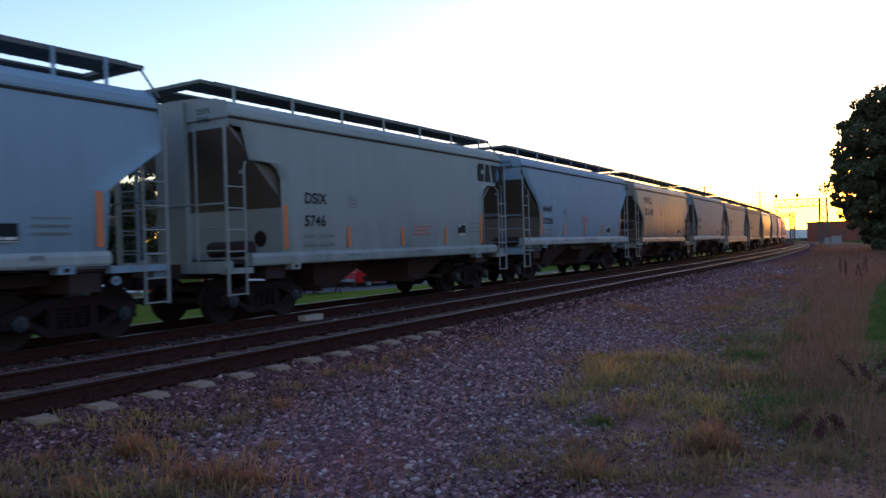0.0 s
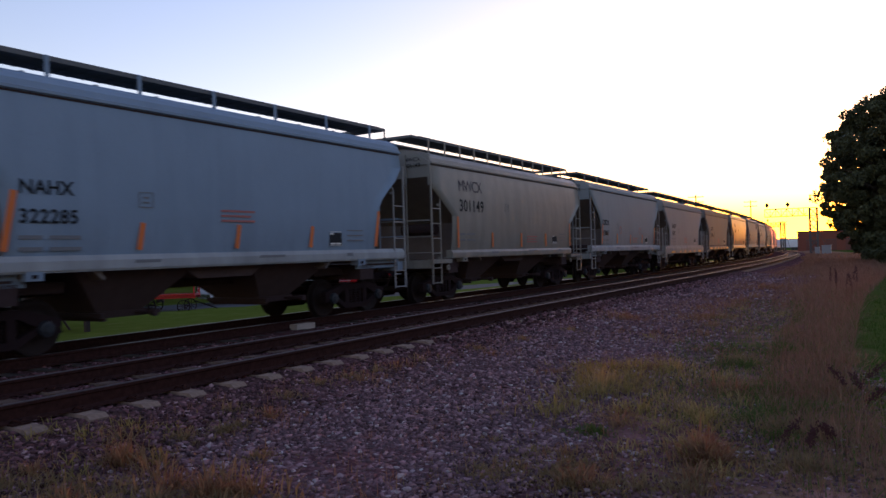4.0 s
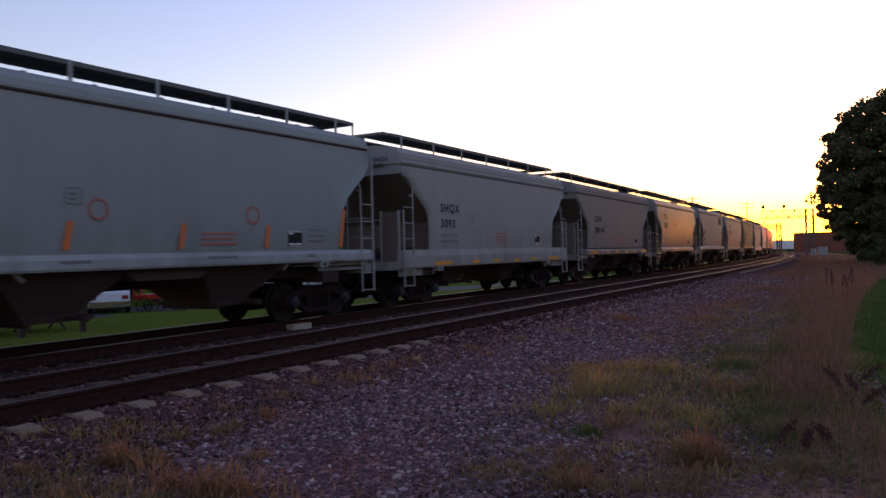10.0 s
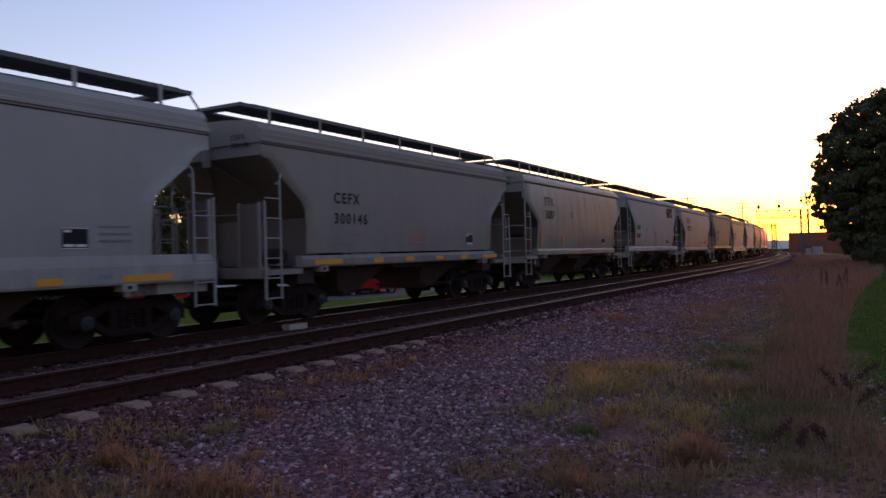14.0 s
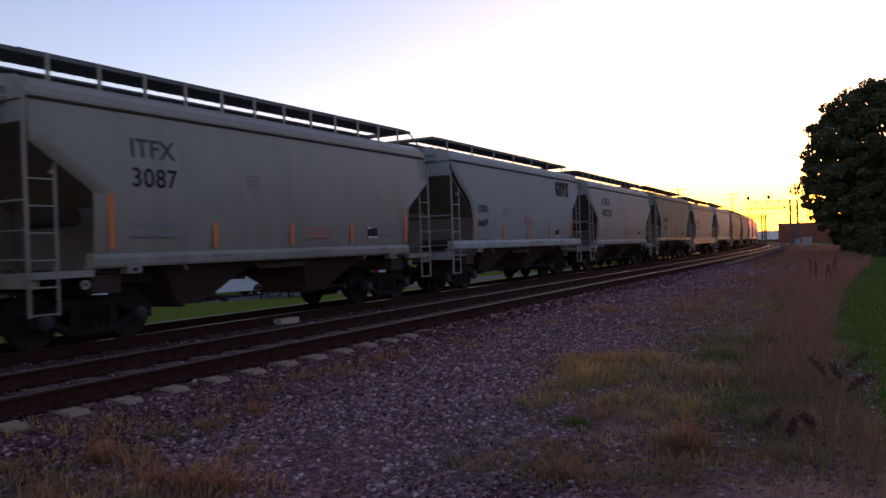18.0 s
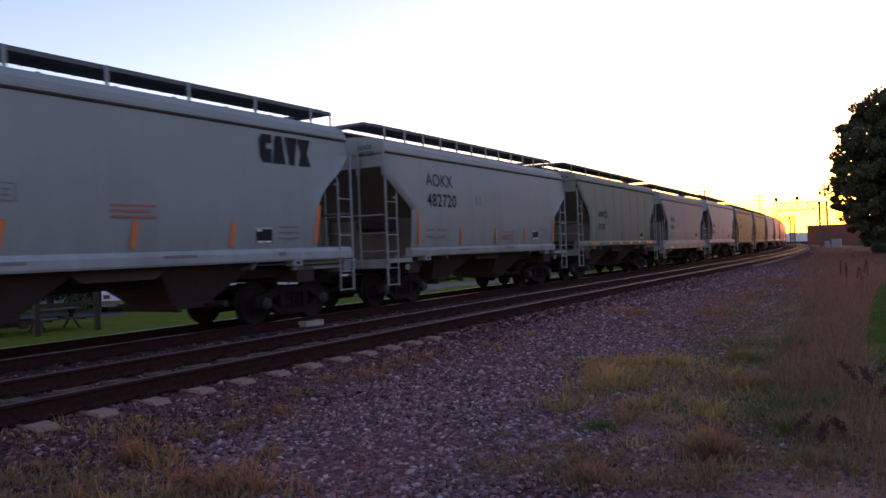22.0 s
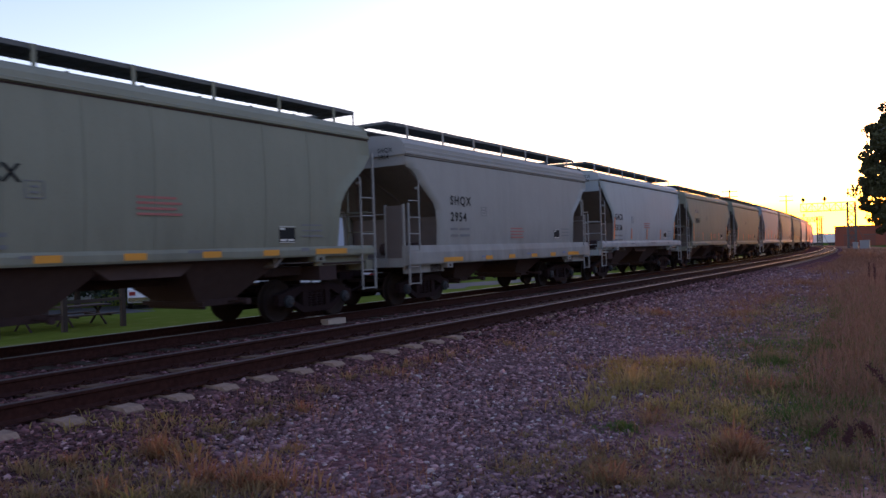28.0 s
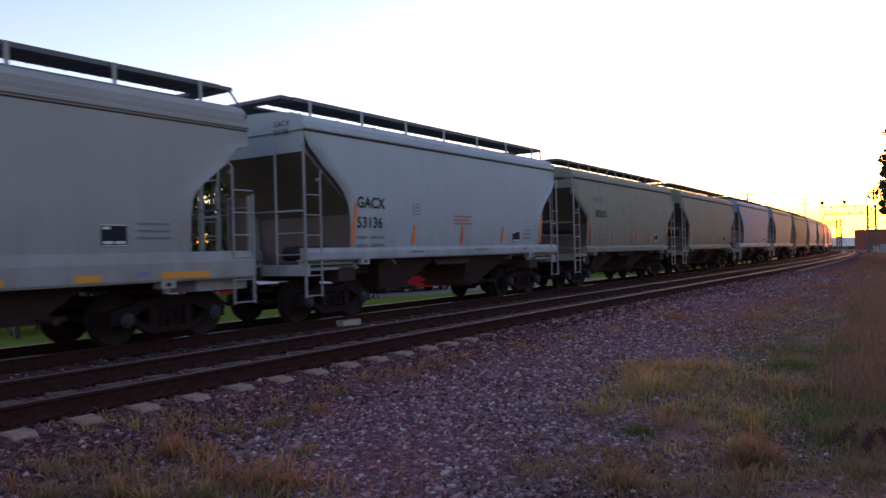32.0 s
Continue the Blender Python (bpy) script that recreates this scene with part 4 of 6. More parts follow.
for i, paint in enumerate(FAR_CARS):
    kind = "straight" if paint in ("tan", "olive") else "round" if i % 3 else "ribbed"
    cars.append(hopper_car(kind, paint, A + {"olive": "olive-grey paint", "tan": "weathered tan-grey paint", "white": "chalky pale grey paint", "grey": "light grey paint", "blue": "pale blue-grey paint"}[paint]
                           + ", far back in the train", "", "", "", "amber" if kind == "ribbed" else "orange"))

# ---- loose ballast, as real stones ----
rng = np.random.default_rng(7)
_t = (1 + 5 ** 0.5) / 2
ICO_V = np.array([(-1, _t, 0), (1, _t, 0), (-1, -_t, 0), (1, -_t, 0), (0, -1, _t), (0, 1, _t), (0, -1, -_t), (0, 1, -_t), (_t, 0, -1), (_t, 0, 1), (-_t, 0, -1), (-_t, 0, 1)]) / 1.9
ICO_F = np.array([(0, 11, 5), (0, 5, 1), (0, 1, 7), (0, 7, 10), (0, 10, 11), (1, 5, 9), (5, 11, 4), (11, 10, 2), (10, 7, 6), (7, 1, 8),
                  (3, 9, 4), (3, 4, 2), (3, 2, 6), (3, 6, 8), (3, 8, 9), (4, 9, 5), (2, 4, 11), (6, 2, 10), (8, 6, 7), (9, 8, 1)])


def stones(name, u, s, size, material, lift=0.3):
    """Angular stones lying at the plan spots (u, s)."""
    x, y = place_np(s, u)
    seen = (np.hypot(x, y) > 2.6) & (np.degrees(np.arctan2(x, y)) < 12) & (np.degrees(np.arctan2(x, y)) > -78)
    x, y, size = x[seen], y[seen], size[seen]
    z = np.interp(u[seen], _pu, _pz) - fall(s[seen]) + size * lift
    n = len(x)
    v = ICO_V[None] * (1 + rng.normal(0, 0.36, (n, 12, 1))) * rng.uniform(0.5, 1.3, (n, 1, 3))
    a = rng.normal(0, 1, (n, 4))
    a /= np.linalg.norm(a, axis=1)[:, None]
    w, i, j, k = a.T
    r = np.stack([1 - 2 * (j * j + k * k), 2 * (i * j - k * w), 2 * (i * k + j * w), 2 * (i * j + k * w), 1 - 2 * (i * i + k * k), 2 * (j * k - i * w),
                  2 * (i * k - j * w), 2 * (j * k + i * w), 1 - 2 * (i * i + j * j)], 1).reshape(n, 3, 3)
    v = np.einsum("nij,nkj->nki", r, v) * size[:, None, None]
    v[:, :, 2] *= 0.62
    v += np.stack([x, y, z], 1)[:, None]
    f = (np.arange(n)[:, None, None] * 12 + ICO_F[None]).reshape(-1, 3)
    return np_mesh(name, v.reshape(-1, 3), f, material)


def spread(u0, u1, s0, s1, per, r0, r1):
    n = int((u1 - u0) * (s1 - s0) * per)
    return rng.uniform(u0, u1, n), rng.uniform(s0, s1, n), rng.uniform(r0, r1, n)


STONE = Mat("grey_crushed_ballast", 0.85, 0, 0.35)
_i = STONE.random(True)
STONE.color(STONE.mix(STONE.noise(30, 3), STONE.ramp(_i, (0.0, (0.022, 0.011, 0.013)), (0.35, (0.10, 0.050, 0.057)), (0.7, (0.26, 0.137, 0.152)), (0.92, (0.52, 0.309, 0.332)), (1.0, (0.66, 0.62, 0.60))), (0.14, 0.078, 0.083)))
STONE.bump(STONE.noise(60, 3), 0.3, 0.005)
STONE = STONE.m
DIRTYSTONE = Mat("brown_stained_ballast", 0.9, 0, 0.3)
_i = DIRTYSTONE.random(True)
DIRTYSTONE.color(DIRTYSTONE.ramp(_i, (0.0, (0.026, 0.011, 0.010)), (0.5, (0.092, 0.040, 0.043)), (0.9, (0.20, 0.091, 0.100)), (1.0, (0.44, 0.28, 0.28))))
DIRTYSTONE = DIRTYSTONE.m
sets = [spread(1.2, 5.8, -6.0, 2.0, 150, 0.014, 0.036), spread(1.2, 5.6, 2.0, 8.0, 1050, 0.011, 0.034), spread(1.2, 5.6, 8.0, 14.0, 500, 0.016, 0.040), spread(1.2, 5.3, 14.0, 24.0, 220, 0.022, 0.045),
        spread(1.2, 5.0, 24.0, 45.0, 70, 0.03, 0.06), spread(5.3, 8.0, 3.0, 12.0, 560, 0.007, 0.026), spread(4.6, 7.0, 12.0, 26.0, 160, 0.01, 0.03)]
U, S, R = (np.concatenate(c) for c in zip(*sets))
keep = ~((U > 5.0) & (rng.uniform(0, 1, len(U)) < (U - 5.0) * 0.22 + 0.25 * np.sin(U * 3 + S * 1.3)))
U, S, R = U[keep], S[keep], R[keep]
stained = U + rng.normal(0, 0.3, len(U)) < np.interp(S, (4, 10, 20), (2.5, 2.1, 1.5))
tagged(stones("stained_ballast", U[stained], S[stained], R[stained], DIRTYSTONE), "dark rust-stained ballast at the foot of the sleepers", "ballast", kind="stuff")
U, S, R = U[~stained], S[~stained], R[~stained]
tagged(stones("ballast_shoulder", U, S, R, STONE), "loose grey crushed-stone ballast sloping from the track", "ballast", kind="stuff")
sets = [spread(-1.2, 1.2, 1.5, 16, 230, 0.02, 0.04), spread(-1.2, 1.2, 16, 34, 80, 0.026, 0.045), spread(-3.0, -1.2, 2, 30, 120, 0.022, 0.045), spread(-5.5, -2.7, 4, 22, 60, 0.02, 0.04)]
U, S, R = (np.concatenate(c) for c in zip(*sets))
on_tie = (np.abs(U) < 1.22) & (np.abs((S - 4.007 + TIE / 2) % TIE - TIE / 2) < 0.14)
cover = spread(1.0, 1.45, 11.0, 45.0, 150, 0.03, 0.05)
tagged(stones("shoulder_ballast", *cover, DIRTYSTONE, 1.0), "stained ballast heaped against the sleeper ends", "ballast", kind="stuff")
tagged(stones("track_ballast", U[~on_tie], S[~on_tie], R[~on_tie], DIRTYSTONE, 0.0), "rust-stained ballast between the sleepers", "ballast", kind="stuff")


# ---- grass and weeds, blade by blade ----
def blades(name, u, s, high, wide, material, lean=0.5, label="", category="grass"):
    x, y = place_np(s, u)
    az = np.degrees(np.arctan2(x, y))
    seen = (np.hypot(x, y) > 2.4) & (az < 14) & (az > -75)
    x, y, u, s, high, wide = x[seen], y[seen], u[seen], s[seen], high[seen], wide[seen]
    z = np.interp(u, _pu, _pz) - fall(s) - 0.01
    n = len(x)
    t = rng.uniform(0, 6.283, n)
    k = np.abs(rng.normal(0, lean, n)) * high
    dx, dy = np.cos(t) * k, np.sin(t) * k
    f = t + 1.57 + rng.normal(0, 0.5, n)
    wx, wy = np.cos(f) * wide / 2, np.sin(f) * wide / 2
    v = np.zeros((n, 5, 3))
    v[:, 0] = np.stack([x - wx, y - wy, z], 1)
    v[:, 1] = np.stack([x + wx, y + wy, z], 1)
    v[:, 2] = np.stack([x - wx * 0.8 + dx * 0.35, y - wy * 0.8 + dy * 0.35, z + high * 0.6], 1)
    v[:, 3] = np.stack([x + wx * 0.8 + dx * 0.35, y + wy * 0.8 + dy * 0.35, z + high * 0.6], 1)
    v[:, 4] = np.stack([x + dx, y + dy, z + high], 1)
    fc = (np.arange(n)[:, None, None] * 5 + np.array([(0, 1, 3), (0, 3, 2), (2, 3, 4)])[None]).reshape(-1, 3)
    return tagged(np_mesh(name, v.reshape(-1, 3), fc, material), label, category, kind="stuff")


def blade_material(name, *cols):
    a = Mat(name, 0.75, 0, 0.25)
    a.color(a.mix(a.noise(1.6, 3), a.ramp(a.random(True), *[(i / (len(cols) - 1), c) for i, c in enumerate(cols)]), shade(cols[len(cols) // 2], 0.65)))
    tr, mx = a.n.new("ShaderNodeBsdfTranslucent"), a.n.new("ShaderNodeMixShader")
    a.l.new(a.b.inputs["Base Color"].links[0].from_socket, tr.inputs[0])
    mx.inputs[0].default_value = 0.45
    a.l.new(a.b.outputs[0], mx.inputs[1])
    a.l.new(tr.outputs[0], mx.inputs[2])
    a.l.new(mx.outputs[0], a.n["Material Output"].inputs[0])
    return a.m


STRAW = blade_material("dry_straw_grass", (0.12, 0.065, 0.04), (0.24, 0.125, 0.078), (0.35, 0.20, 0.125), (0.26, 0.135, 0.095), (0.45, 0.30, 0.19))
GREEN = blade_material("green_grass", (0.062, 0.105, 0.02), (0.10, 0.155, 0.03), (0.135, 0.19, 0.04), (0.19, 0.185, 0.06))
YELLOWISH = blade_material("yellow_green_weed", (0.17, 0.155, 0.03), (0.30, 0.25, 0.055), (0.42, 0.31, 0.11), (0.24, 0.22, 0.05))
REDWEED = blade_material("russet_weed", (0.18, 0.055, 0.04), (0.27, 0.10, 0.06), (0.38, 0.24, 0.12), (0.22, 0.13, 0.07))


def field(u0, u1, s0, s1, per, h0, h1, w, ramp_u=0.0):
    n = int((u1 - u0) * (s1 - s0) * per)
    u, s = rng.uniform(u0, u1, n), rng.uniform(s0, s1, n)
    patchy = 0.5 + 0.5 * np.sin(u * 2.1 + 1.3 * np.sin(s * 0.8)) * np.sin(s * 1.1 + 0.7 * u)
    ok = rng.uniform(0, 1, n) < 0.35 + 0.65 * patchy + ramp_u * (u - u0)
    u, s = u[ok], s[ok]
    return unband(u, s), s, rng.uniform(h0, h1, len(u)) * (0.7 + ramp_u * (u - u0)), np.full(len(u), w) * rng.uniform(0.6, 1.4, len(u))


def join(*sets):
    return [np.concatenate(c) for c in zip(*sets)]


blades("dry_grass", *join(field(6.3, 8.4, -5, 3.2, 170, 0.05, 0.26, 0.005, 0.1), field(6.3, 8.4, 3.2, 9, 380, 0.05, 0.30, 0.005, 0.2), field(6.2, 8.4, 9, 20, 260, 0.06, 0.36, 0.008, 0.16), field(5.9, 8.4, 20, 40, 150, 0.08, 0.40, 0.014, 0.12), field(5.2, 8.6, 40, 90, 60, 0.12, 0.45, 0.03, 0.08),
                          field(4.9, 6.4, 5, 24, 70, 0.05, 0.18, 0.007), field(4.9, 6.2, 24, 40, 60, 0.04, 0.13, 0.009), field(4.3, 5.2, 14, 60, 120, 0.05, 0.15, 0.014), field(4.4, 9.5, 90, 150, 14, 0.2, 0.45, 0.09)), STRAW, 0.9, "strip of dry reddish-brown grass beside the ballast")
blades("green_grass", *join(field(5.3, 6.6, 7.5, 24, 400, 0.04, 0.17, 0.008, 0.1), field(6.4, 8.2, 5.5, 30, 150, 0.04, 0.22, 0.008, 0.1), field(8.2, 12.0, -5, 8, 130, 0.06, 0.15, 0.009), field(8.0, 11.0, 8, 16, 520, 0.06, 0.17, 0.008, 0.05), field(8.0, 12.5, 16, 34, 260, 0.07, 0.18, 0.014, 0.04), field(8.2, 13, 34, 75, 60, 0.1, 0.22, 0.03)), GREEN, 0.8, "green verge grass and lawn beside the dry strip")


n = 900
su_, ss_ = rng.uniform(1.4, 6.4, n), 3.6 + 20 * rng.uniform(0, 1, n) ** 1.6
keep = rng.uniform(0, 1, n) < 0.25 + 0.75 * (np.sin(su_ * 2.7 + 1.9 * np.sin(ss_ * 0.9)) * np.sin(ss_ * 1.3 + su_) > 0.1)
su_, ss_ = su_[keep], ss_[keep]
clump = np.repeat(np.arange(len(su_)), 7)
blades("sparse_stems", su_[clump] + rng.normal(0, 0.05, len(clump)), ss_[clump] + rng.normal(0, 0.05, len(clump)), rng.uniform(0.03, 0.16, len(clump)), rng.uniform(0.003, 0.007, len(clump)), REDWEED, 0.9, "scattered dry stems between the ballast stones", "weeds")


def tufts(name, specs, material, label, leafy=0.5, lush=2.0):
    """Weed tufts of arching blades with small leaflets: plan spot, radius, number of blades and height of each."""
    v, f = [], []
    for x0, y0, r, n, h in specs:
        if x0 < -4:      # lusher at the toe of the ballast
            n, h = n * lush, h * 1.35
        for i in range(int(n * 1.9)):
            a, q = rng.uniform(0, 6.283), abs(rng.normal(0, 1.2))
            x, y = x0 + r * q * math.cos(a), y0 + r * q * math.sin(a)
            z = ground_z(x - XN + max(0.0, y - YS) ** 2 / (2 * RN), y) - 0.01
            l = h * rng.uniform(0.35, 1.1) * (1.15 - 0.35 * min(q, 1.5))
            t = a + rng.normal(0, 0.9)
            lean = rng.uniform(0.15, 1.1)
            w = rng.uniform(0.003, 0.0075)
            ox, oy = -math.sin(t) * w, math.cos(t) * w
            o, pts = len(v), []
            for c in (0.0, 0.4, 0.75, 1.0):
                d = lean * l * (0.35 * c + 0.6 * c * c)
                pts.append((x + math.cos(t) * d, y + math.sin(t) * d, z + l * (c - 0.42 * lean * c * c)))
            for (px, py, pz), wide in zip(pts[:3], (0.8, 1.0, 0.7)):
                v += [(px - ox * wide, py - oy * wide, pz), (px + ox * wide, py + oy * wide, pz)]
            v.append(pts[3])
            f += [(o, o + 1, o + 3), (o, o + 3, o + 2), (o + 2, o + 3, o + 5), (o + 2, o + 5, o + 4), (o + 4, o + 5, o + 6)]
            for j in range(int(rng.uniform(0, 4.0) * leafy + 0.5)):
                c = rng.uniform(0.3, 1.0)
                d = lean * l * (0.35 * c + 0.6 * c * c)
                p = np.array((x + math.cos(t) * d, y + math.sin(t) * d, z + l * (c - 0.42 * lean * c * c)))
                e1, e2 = rng.normal(0, 1, 3), rng.normal(0, 1, 3)
                m = rng.uniform(0.007, 0.016)
                e1, e2 = e1 / np.linalg.norm(e1) * m, e2 / np.linalg.norm(e2) * m * 0.45
                o = len(v)
                v += [tuple(p), tuple(p + e1 + e2), tuple(p + 2 * e1), tuple(p + e1 - e2)]
                f += [(o, o + 1, o + 2), (o, o + 2, o + 3)]
    return tagged(np_mesh(name, np.array(v), np.array(f), material), label, "weeds", kind="stuff")


STRAWWEED = blade_material("pale_straw_weed", (0.25, 0.18, 0.055), (0.36, 0.27, 0.085), (0.48, 0.36, 0.15), (0.22, 0.21, 0.05))
OLIVEWEED = blade_material("olive_brown_weed", (0.16, 0.12, 0.05), (0.26, 0.19, 0.08), (0.36, 0.25, 0.13), (0.20, 0.17, 0.06))
far_weeds = [(-3.81, 10.26), (-3.45, 10.35), (-3.13, 10.47), (-3.15, 8.28), (-3.42, 9.15), (-2.92, 9.55), (-2.75, 8.75), (-2.3, 7.63), (-3.11, 7.33), (-2.62, 10.3), (-3.6, 9.75)]
toe_yellow = [(-6.82, 4.12), (-6.52, 4.22), (-6.36, 4.62), (-6.12, 4.58), (-5.86, 4.74), (-6.28, 4.18), (-6.65, 3.86), (-5.75, 3.62), (-5.45, 3.5)]
tufts("yellow_weeds", [(x, y, 0.3, 58, 0.24) for x, y in far_weeds] + [(x, y, 0.17, 12, 0.12) for x, y in toe_yellow] + [(-1.61, 7.36, 0.22, 60, 0.24), (-1.42, 6.3, 0.2, 40, 0.2), (-5.53, 4.05, 0.08, 20, 0.1), (-5.34, 4.20, 0.1, 24, 0.11), (-4.77, 3.19, 0.08, 30, 0.14),
                       (-3.92, 14.06, 0.5, 60, 0.14), (-2.61, 15.54, 0.6, 90, 0.16)], YELLOWISH, "yellow-green weed tufts growing through the gravel", 0.7, 1.5)
russet_spots = [(-4.04, 9.72, 0.2, 60, 0.09), (-3.00, 10.39, 0.25, 90, 0.11), (-3.11, 11.56, 0.4, 110, 0.1), (-1.30, 6.13, 0.13, 140, 0.26), (-2.18, 5.59, 0.12, 50, 0.08), (-2.46, 7.61, 0.18, 50, 0.12), (-2.86, 6.62, 0.15, 40, 0.07), (-3.40, 13.59, 0.8, 120, 0.12), (-5.53, 10.66, 0.35, 80, 0.09), (-5.49, 3.90, 0.1, 110, 0.17), (-5.81, 3.37, 0.08, 50, 0.13), (-5.03, 3.14, 0.08, 70, 0.15), (-4.67, 3.77, 0.1, 80, 0.14), (-4.32, 3.78, 0.1, 110, 0.17), (-4.21, 3.86, 0.08, 70, 0.13), (-4.09, 3.94, 0.08, 60, 0.12), (-5.65, 2.70, 0.1, 50, 0.12), (-5.59, 5.75, 0.16, 60, 0.11)]
far_russet = [(-6.04, 8.78, 0.3, 60, 0.12), (-5.47, 17.37, 0.7, 120, 0.16), (-3.94, 17.97, 1.0, 220, 0.16), (-3.83, 23.43, 1.2, 260, 0.2), (-5.89, 7.73, 0.3, 70, 0.12), (-4.39, 20.45, 0.8, 120, 0.16)]
tufts("russet_weeds", russet_spots + far_russet + [(-2.91, 10.54, 0.5, 260, 0.11), (-0.70, 9.47, 0.6, 520, 0.17), (-0.90, 11.77, 0.7, 520, 0.18), (-2.61, 12.64, 0.6, 240, 0.11)], REDWEED, "dry russet weeds among the ballast stones", 0.6, 1.0)
clumps = [(-3.03, 8.54, 0.29, 90, 0.40), (-3.16, 9.15, 0.29, 70, 0.32), (-2.94, 9.46, 0.36, 70, 0.21), (-3.06, 10.3, 0.43, 80, 0.21), (-2.95, 11.0, 0.51, 80, 0.19), (-2.6, 10.6, 0.51, 80, 0.19), (-2.28, 9.6, 0.43, 60, 0.16),
          (-3.06, 7.37, 0.23, 60, 0.18), (-3.07, 7.85, 0.26, 60, 0.18), (-2.47, 7.61, 0.29, 60, 0.18), (-1.74, 7.76, 0.26, 60, 0.21), (-1.64, 7.86, 0.26, 50, 0.19), (-2.56, 9.1, 0.36, 50, 0.16)]
tufts("straw_weeds", clumps + [(-3.5, 18.2, 0.8, 190, 0.16), (-3.39, 20.5, 0.9, 190, 0.16), (-2.35, 19.0, 0.9, 150, 0.18), (-1.9, 7.2, 0.4, 90, 0.15), (-2.2, 8.3, 0.45, 110, 0.16), (-1.6, 6.6, 0.35, 90, 0.14), (-2.0, 6.2, 0.35, 70, 0.12), (-1.5, 8.6, 0.4, 90, 0.16), (-1.9, 9.9, 0.5, 120, 0.16), (-1.2, 5.9, 0.3, 60, 0.13)],
      STRAWWEED, "pale straw-coloured weeds standing in the gravel", 0.5)
tufts("russet_stalks", [(-3.7, 18.2, 0.7, 170, 0.24), (-3.75, 21.4, 0.8, 190, 0.26), (-3.8, 25.5, 1.0, 200, 0.28), (-3.3, 16.3, 0.6, 150, 0.22), (-4.1, 30.5, 1.2, 200, 0.3), (-3.1, 14.6, 0.6, 120, 0.2), (-5.4, 17.0, 0.5, 90, 0.14), (-1.41, 6.32, 0.12, 70, 0.34), (-1.34, 6.22, 0.12, 60, 0.3), (-2.31, 7.05, 0.15, 60, 0.24), (-1.58, 9.09, 0.2, 60, 0.26), (-1.83, 9.37, 0.2, 50, 0.24), (-1.28, 5.63, 0.16, 60, 0.2), (-2.38, 5.89, 0.14, 40, 0.16), (-2.01, 5.22, 0.12, 50, 0.22)],
      REDWEED, "upright russet weed stalks in the gravel", 0.5)
olive_spots = [(-2.08, 5.18, 0.16, 110, 0.14), (-2.66, 5.84, 0.16, 80, 0.1), (-3.15, 6.10, 0.2, 50, 0.07), (-2.65, 5.04, 0.2, 100, 0.12), (-2.60, 5.37, 0.2, 90, 0.11), (-1.85, 5.22, 0.14, 80, 0.1), (-1.61, 5.35, 0.2, 90, 0.1), (-2.32, 5.38, 0.16, 70, 0.09), (-1.62, 9.03, 0.3, 120, 0.13), (-1.88, 7.04, 0.2, 60, 0.09), (-5.65, 4.68, 0.14, 60, 0.08), (-5.55, 5.08, 0.14, 60, 0.08), (-5.56, 5.30, 0.12, 40, 0.08), (-4.67, 4.67, 0.14, 50, 0.08), (-5.33, 2.80, 0.12, 60, 0.12), (-4.51, 3.46, 0.1, 60, 0.13)]
olive_wide = [(-2.81, 9.23, 0.6, 420, 0.12), (-1.90, 8.01, 0.45, 240, 0.10), (-2.20, 5.61, 0.45, 260, 0.09), (-0.90, 7.48, 0.5, 600, 0.15), (-0.60, 6.27, 0.4, 420, 0.13), (-1.40, 9.40, 0.5, 420, 0.13),
              (-2.00, 11.62, 0.6, 380, 0.13), (-1.30, 5.40, 0.4, 240, 0.10), (-2.81, 5.22, 0.4, 160, 0.09)]
toe = [(-5.10, 3.34, 0.16), (-4.86, 3.57, 0.2), (-4.48, 3.34, 0.18), (-5.37, 3.35, 0.16), (-4.20, 3.50, 0.2), (-5.82, 3.10, 0.16), (-3.92, 3.72, 0.2), (-5.55, 3.11, 0.18), (-4.95, 3.07, 0.16)]
edge = [(-6.05, 5.64), (-5.98, 6.41), (-6.16, 7.22), (-6.12, 7.75), (-6.07, 8.29), (-6.1, 9.4), (-5.95, 10.9), (-5.8, 12.4), (-5.6, 14.2)]
tufts("toe_weeds", [(x, y, 0.16, 42, 0.11) for x, y in edge] + [(x, y, r, 16, 0.14) for x, y, r in toe] + [(x, y, 0.16, 22, 0.2) for x, y in ((-5.2, 4.0), (-4.95, 3.85), (-4.5, 4.0), (-4.3, 4.0), (-4.05, 3.96), (-6.0, 4.3), (-5.7, 4.1), (-5.45, 3.95), (-3.8, 4.1))] + [(x + 0.17, y + 0.1, r, 14, 0.14) for x, y, r in toe], OLIVEWEED, "thin olive-brown weeds at the foot of the ballast", 0.6, 1.2)
tufts("olive_weeds", olive_spots + olive_wide + [(x - 0.12, y - 0.05, r, 22, 0.12) for x, y, r in toe], OLIVEWEED, "olive-brown half-dry weeds among the gravel", 0.6)
green_spots = [(-2.47, 6.73, 0.1, 150, 0.1), (-1.89, 11.26, 0.3, 160, 0.13), (-1.27, 9.37, 0.35, 220, 0.15), (-1.46, 13.05, 0.5, 180, 0.16), (-0.80, 8.38, 0.25, 130, 0.16), (-0.87, 7.17, 0.25, 120, 0.13), (-2.55, 13.04, 0.4, 70, 0.12), (-1.21, 7.90, 0.25, 90, 0.12)]
tufts("green_weeds", [(x, y, r * 1.3, int(n * 1.8), h) for x, y, r, n, h in green_spots], GREEN, "low green weeds in the dry verge", 0.8)

# seeded dock stalks
DOCK = plain("dark_red_seed_stalk", (0.075, 0.022, 0.022), 0.85, 0, 20, 0.4)


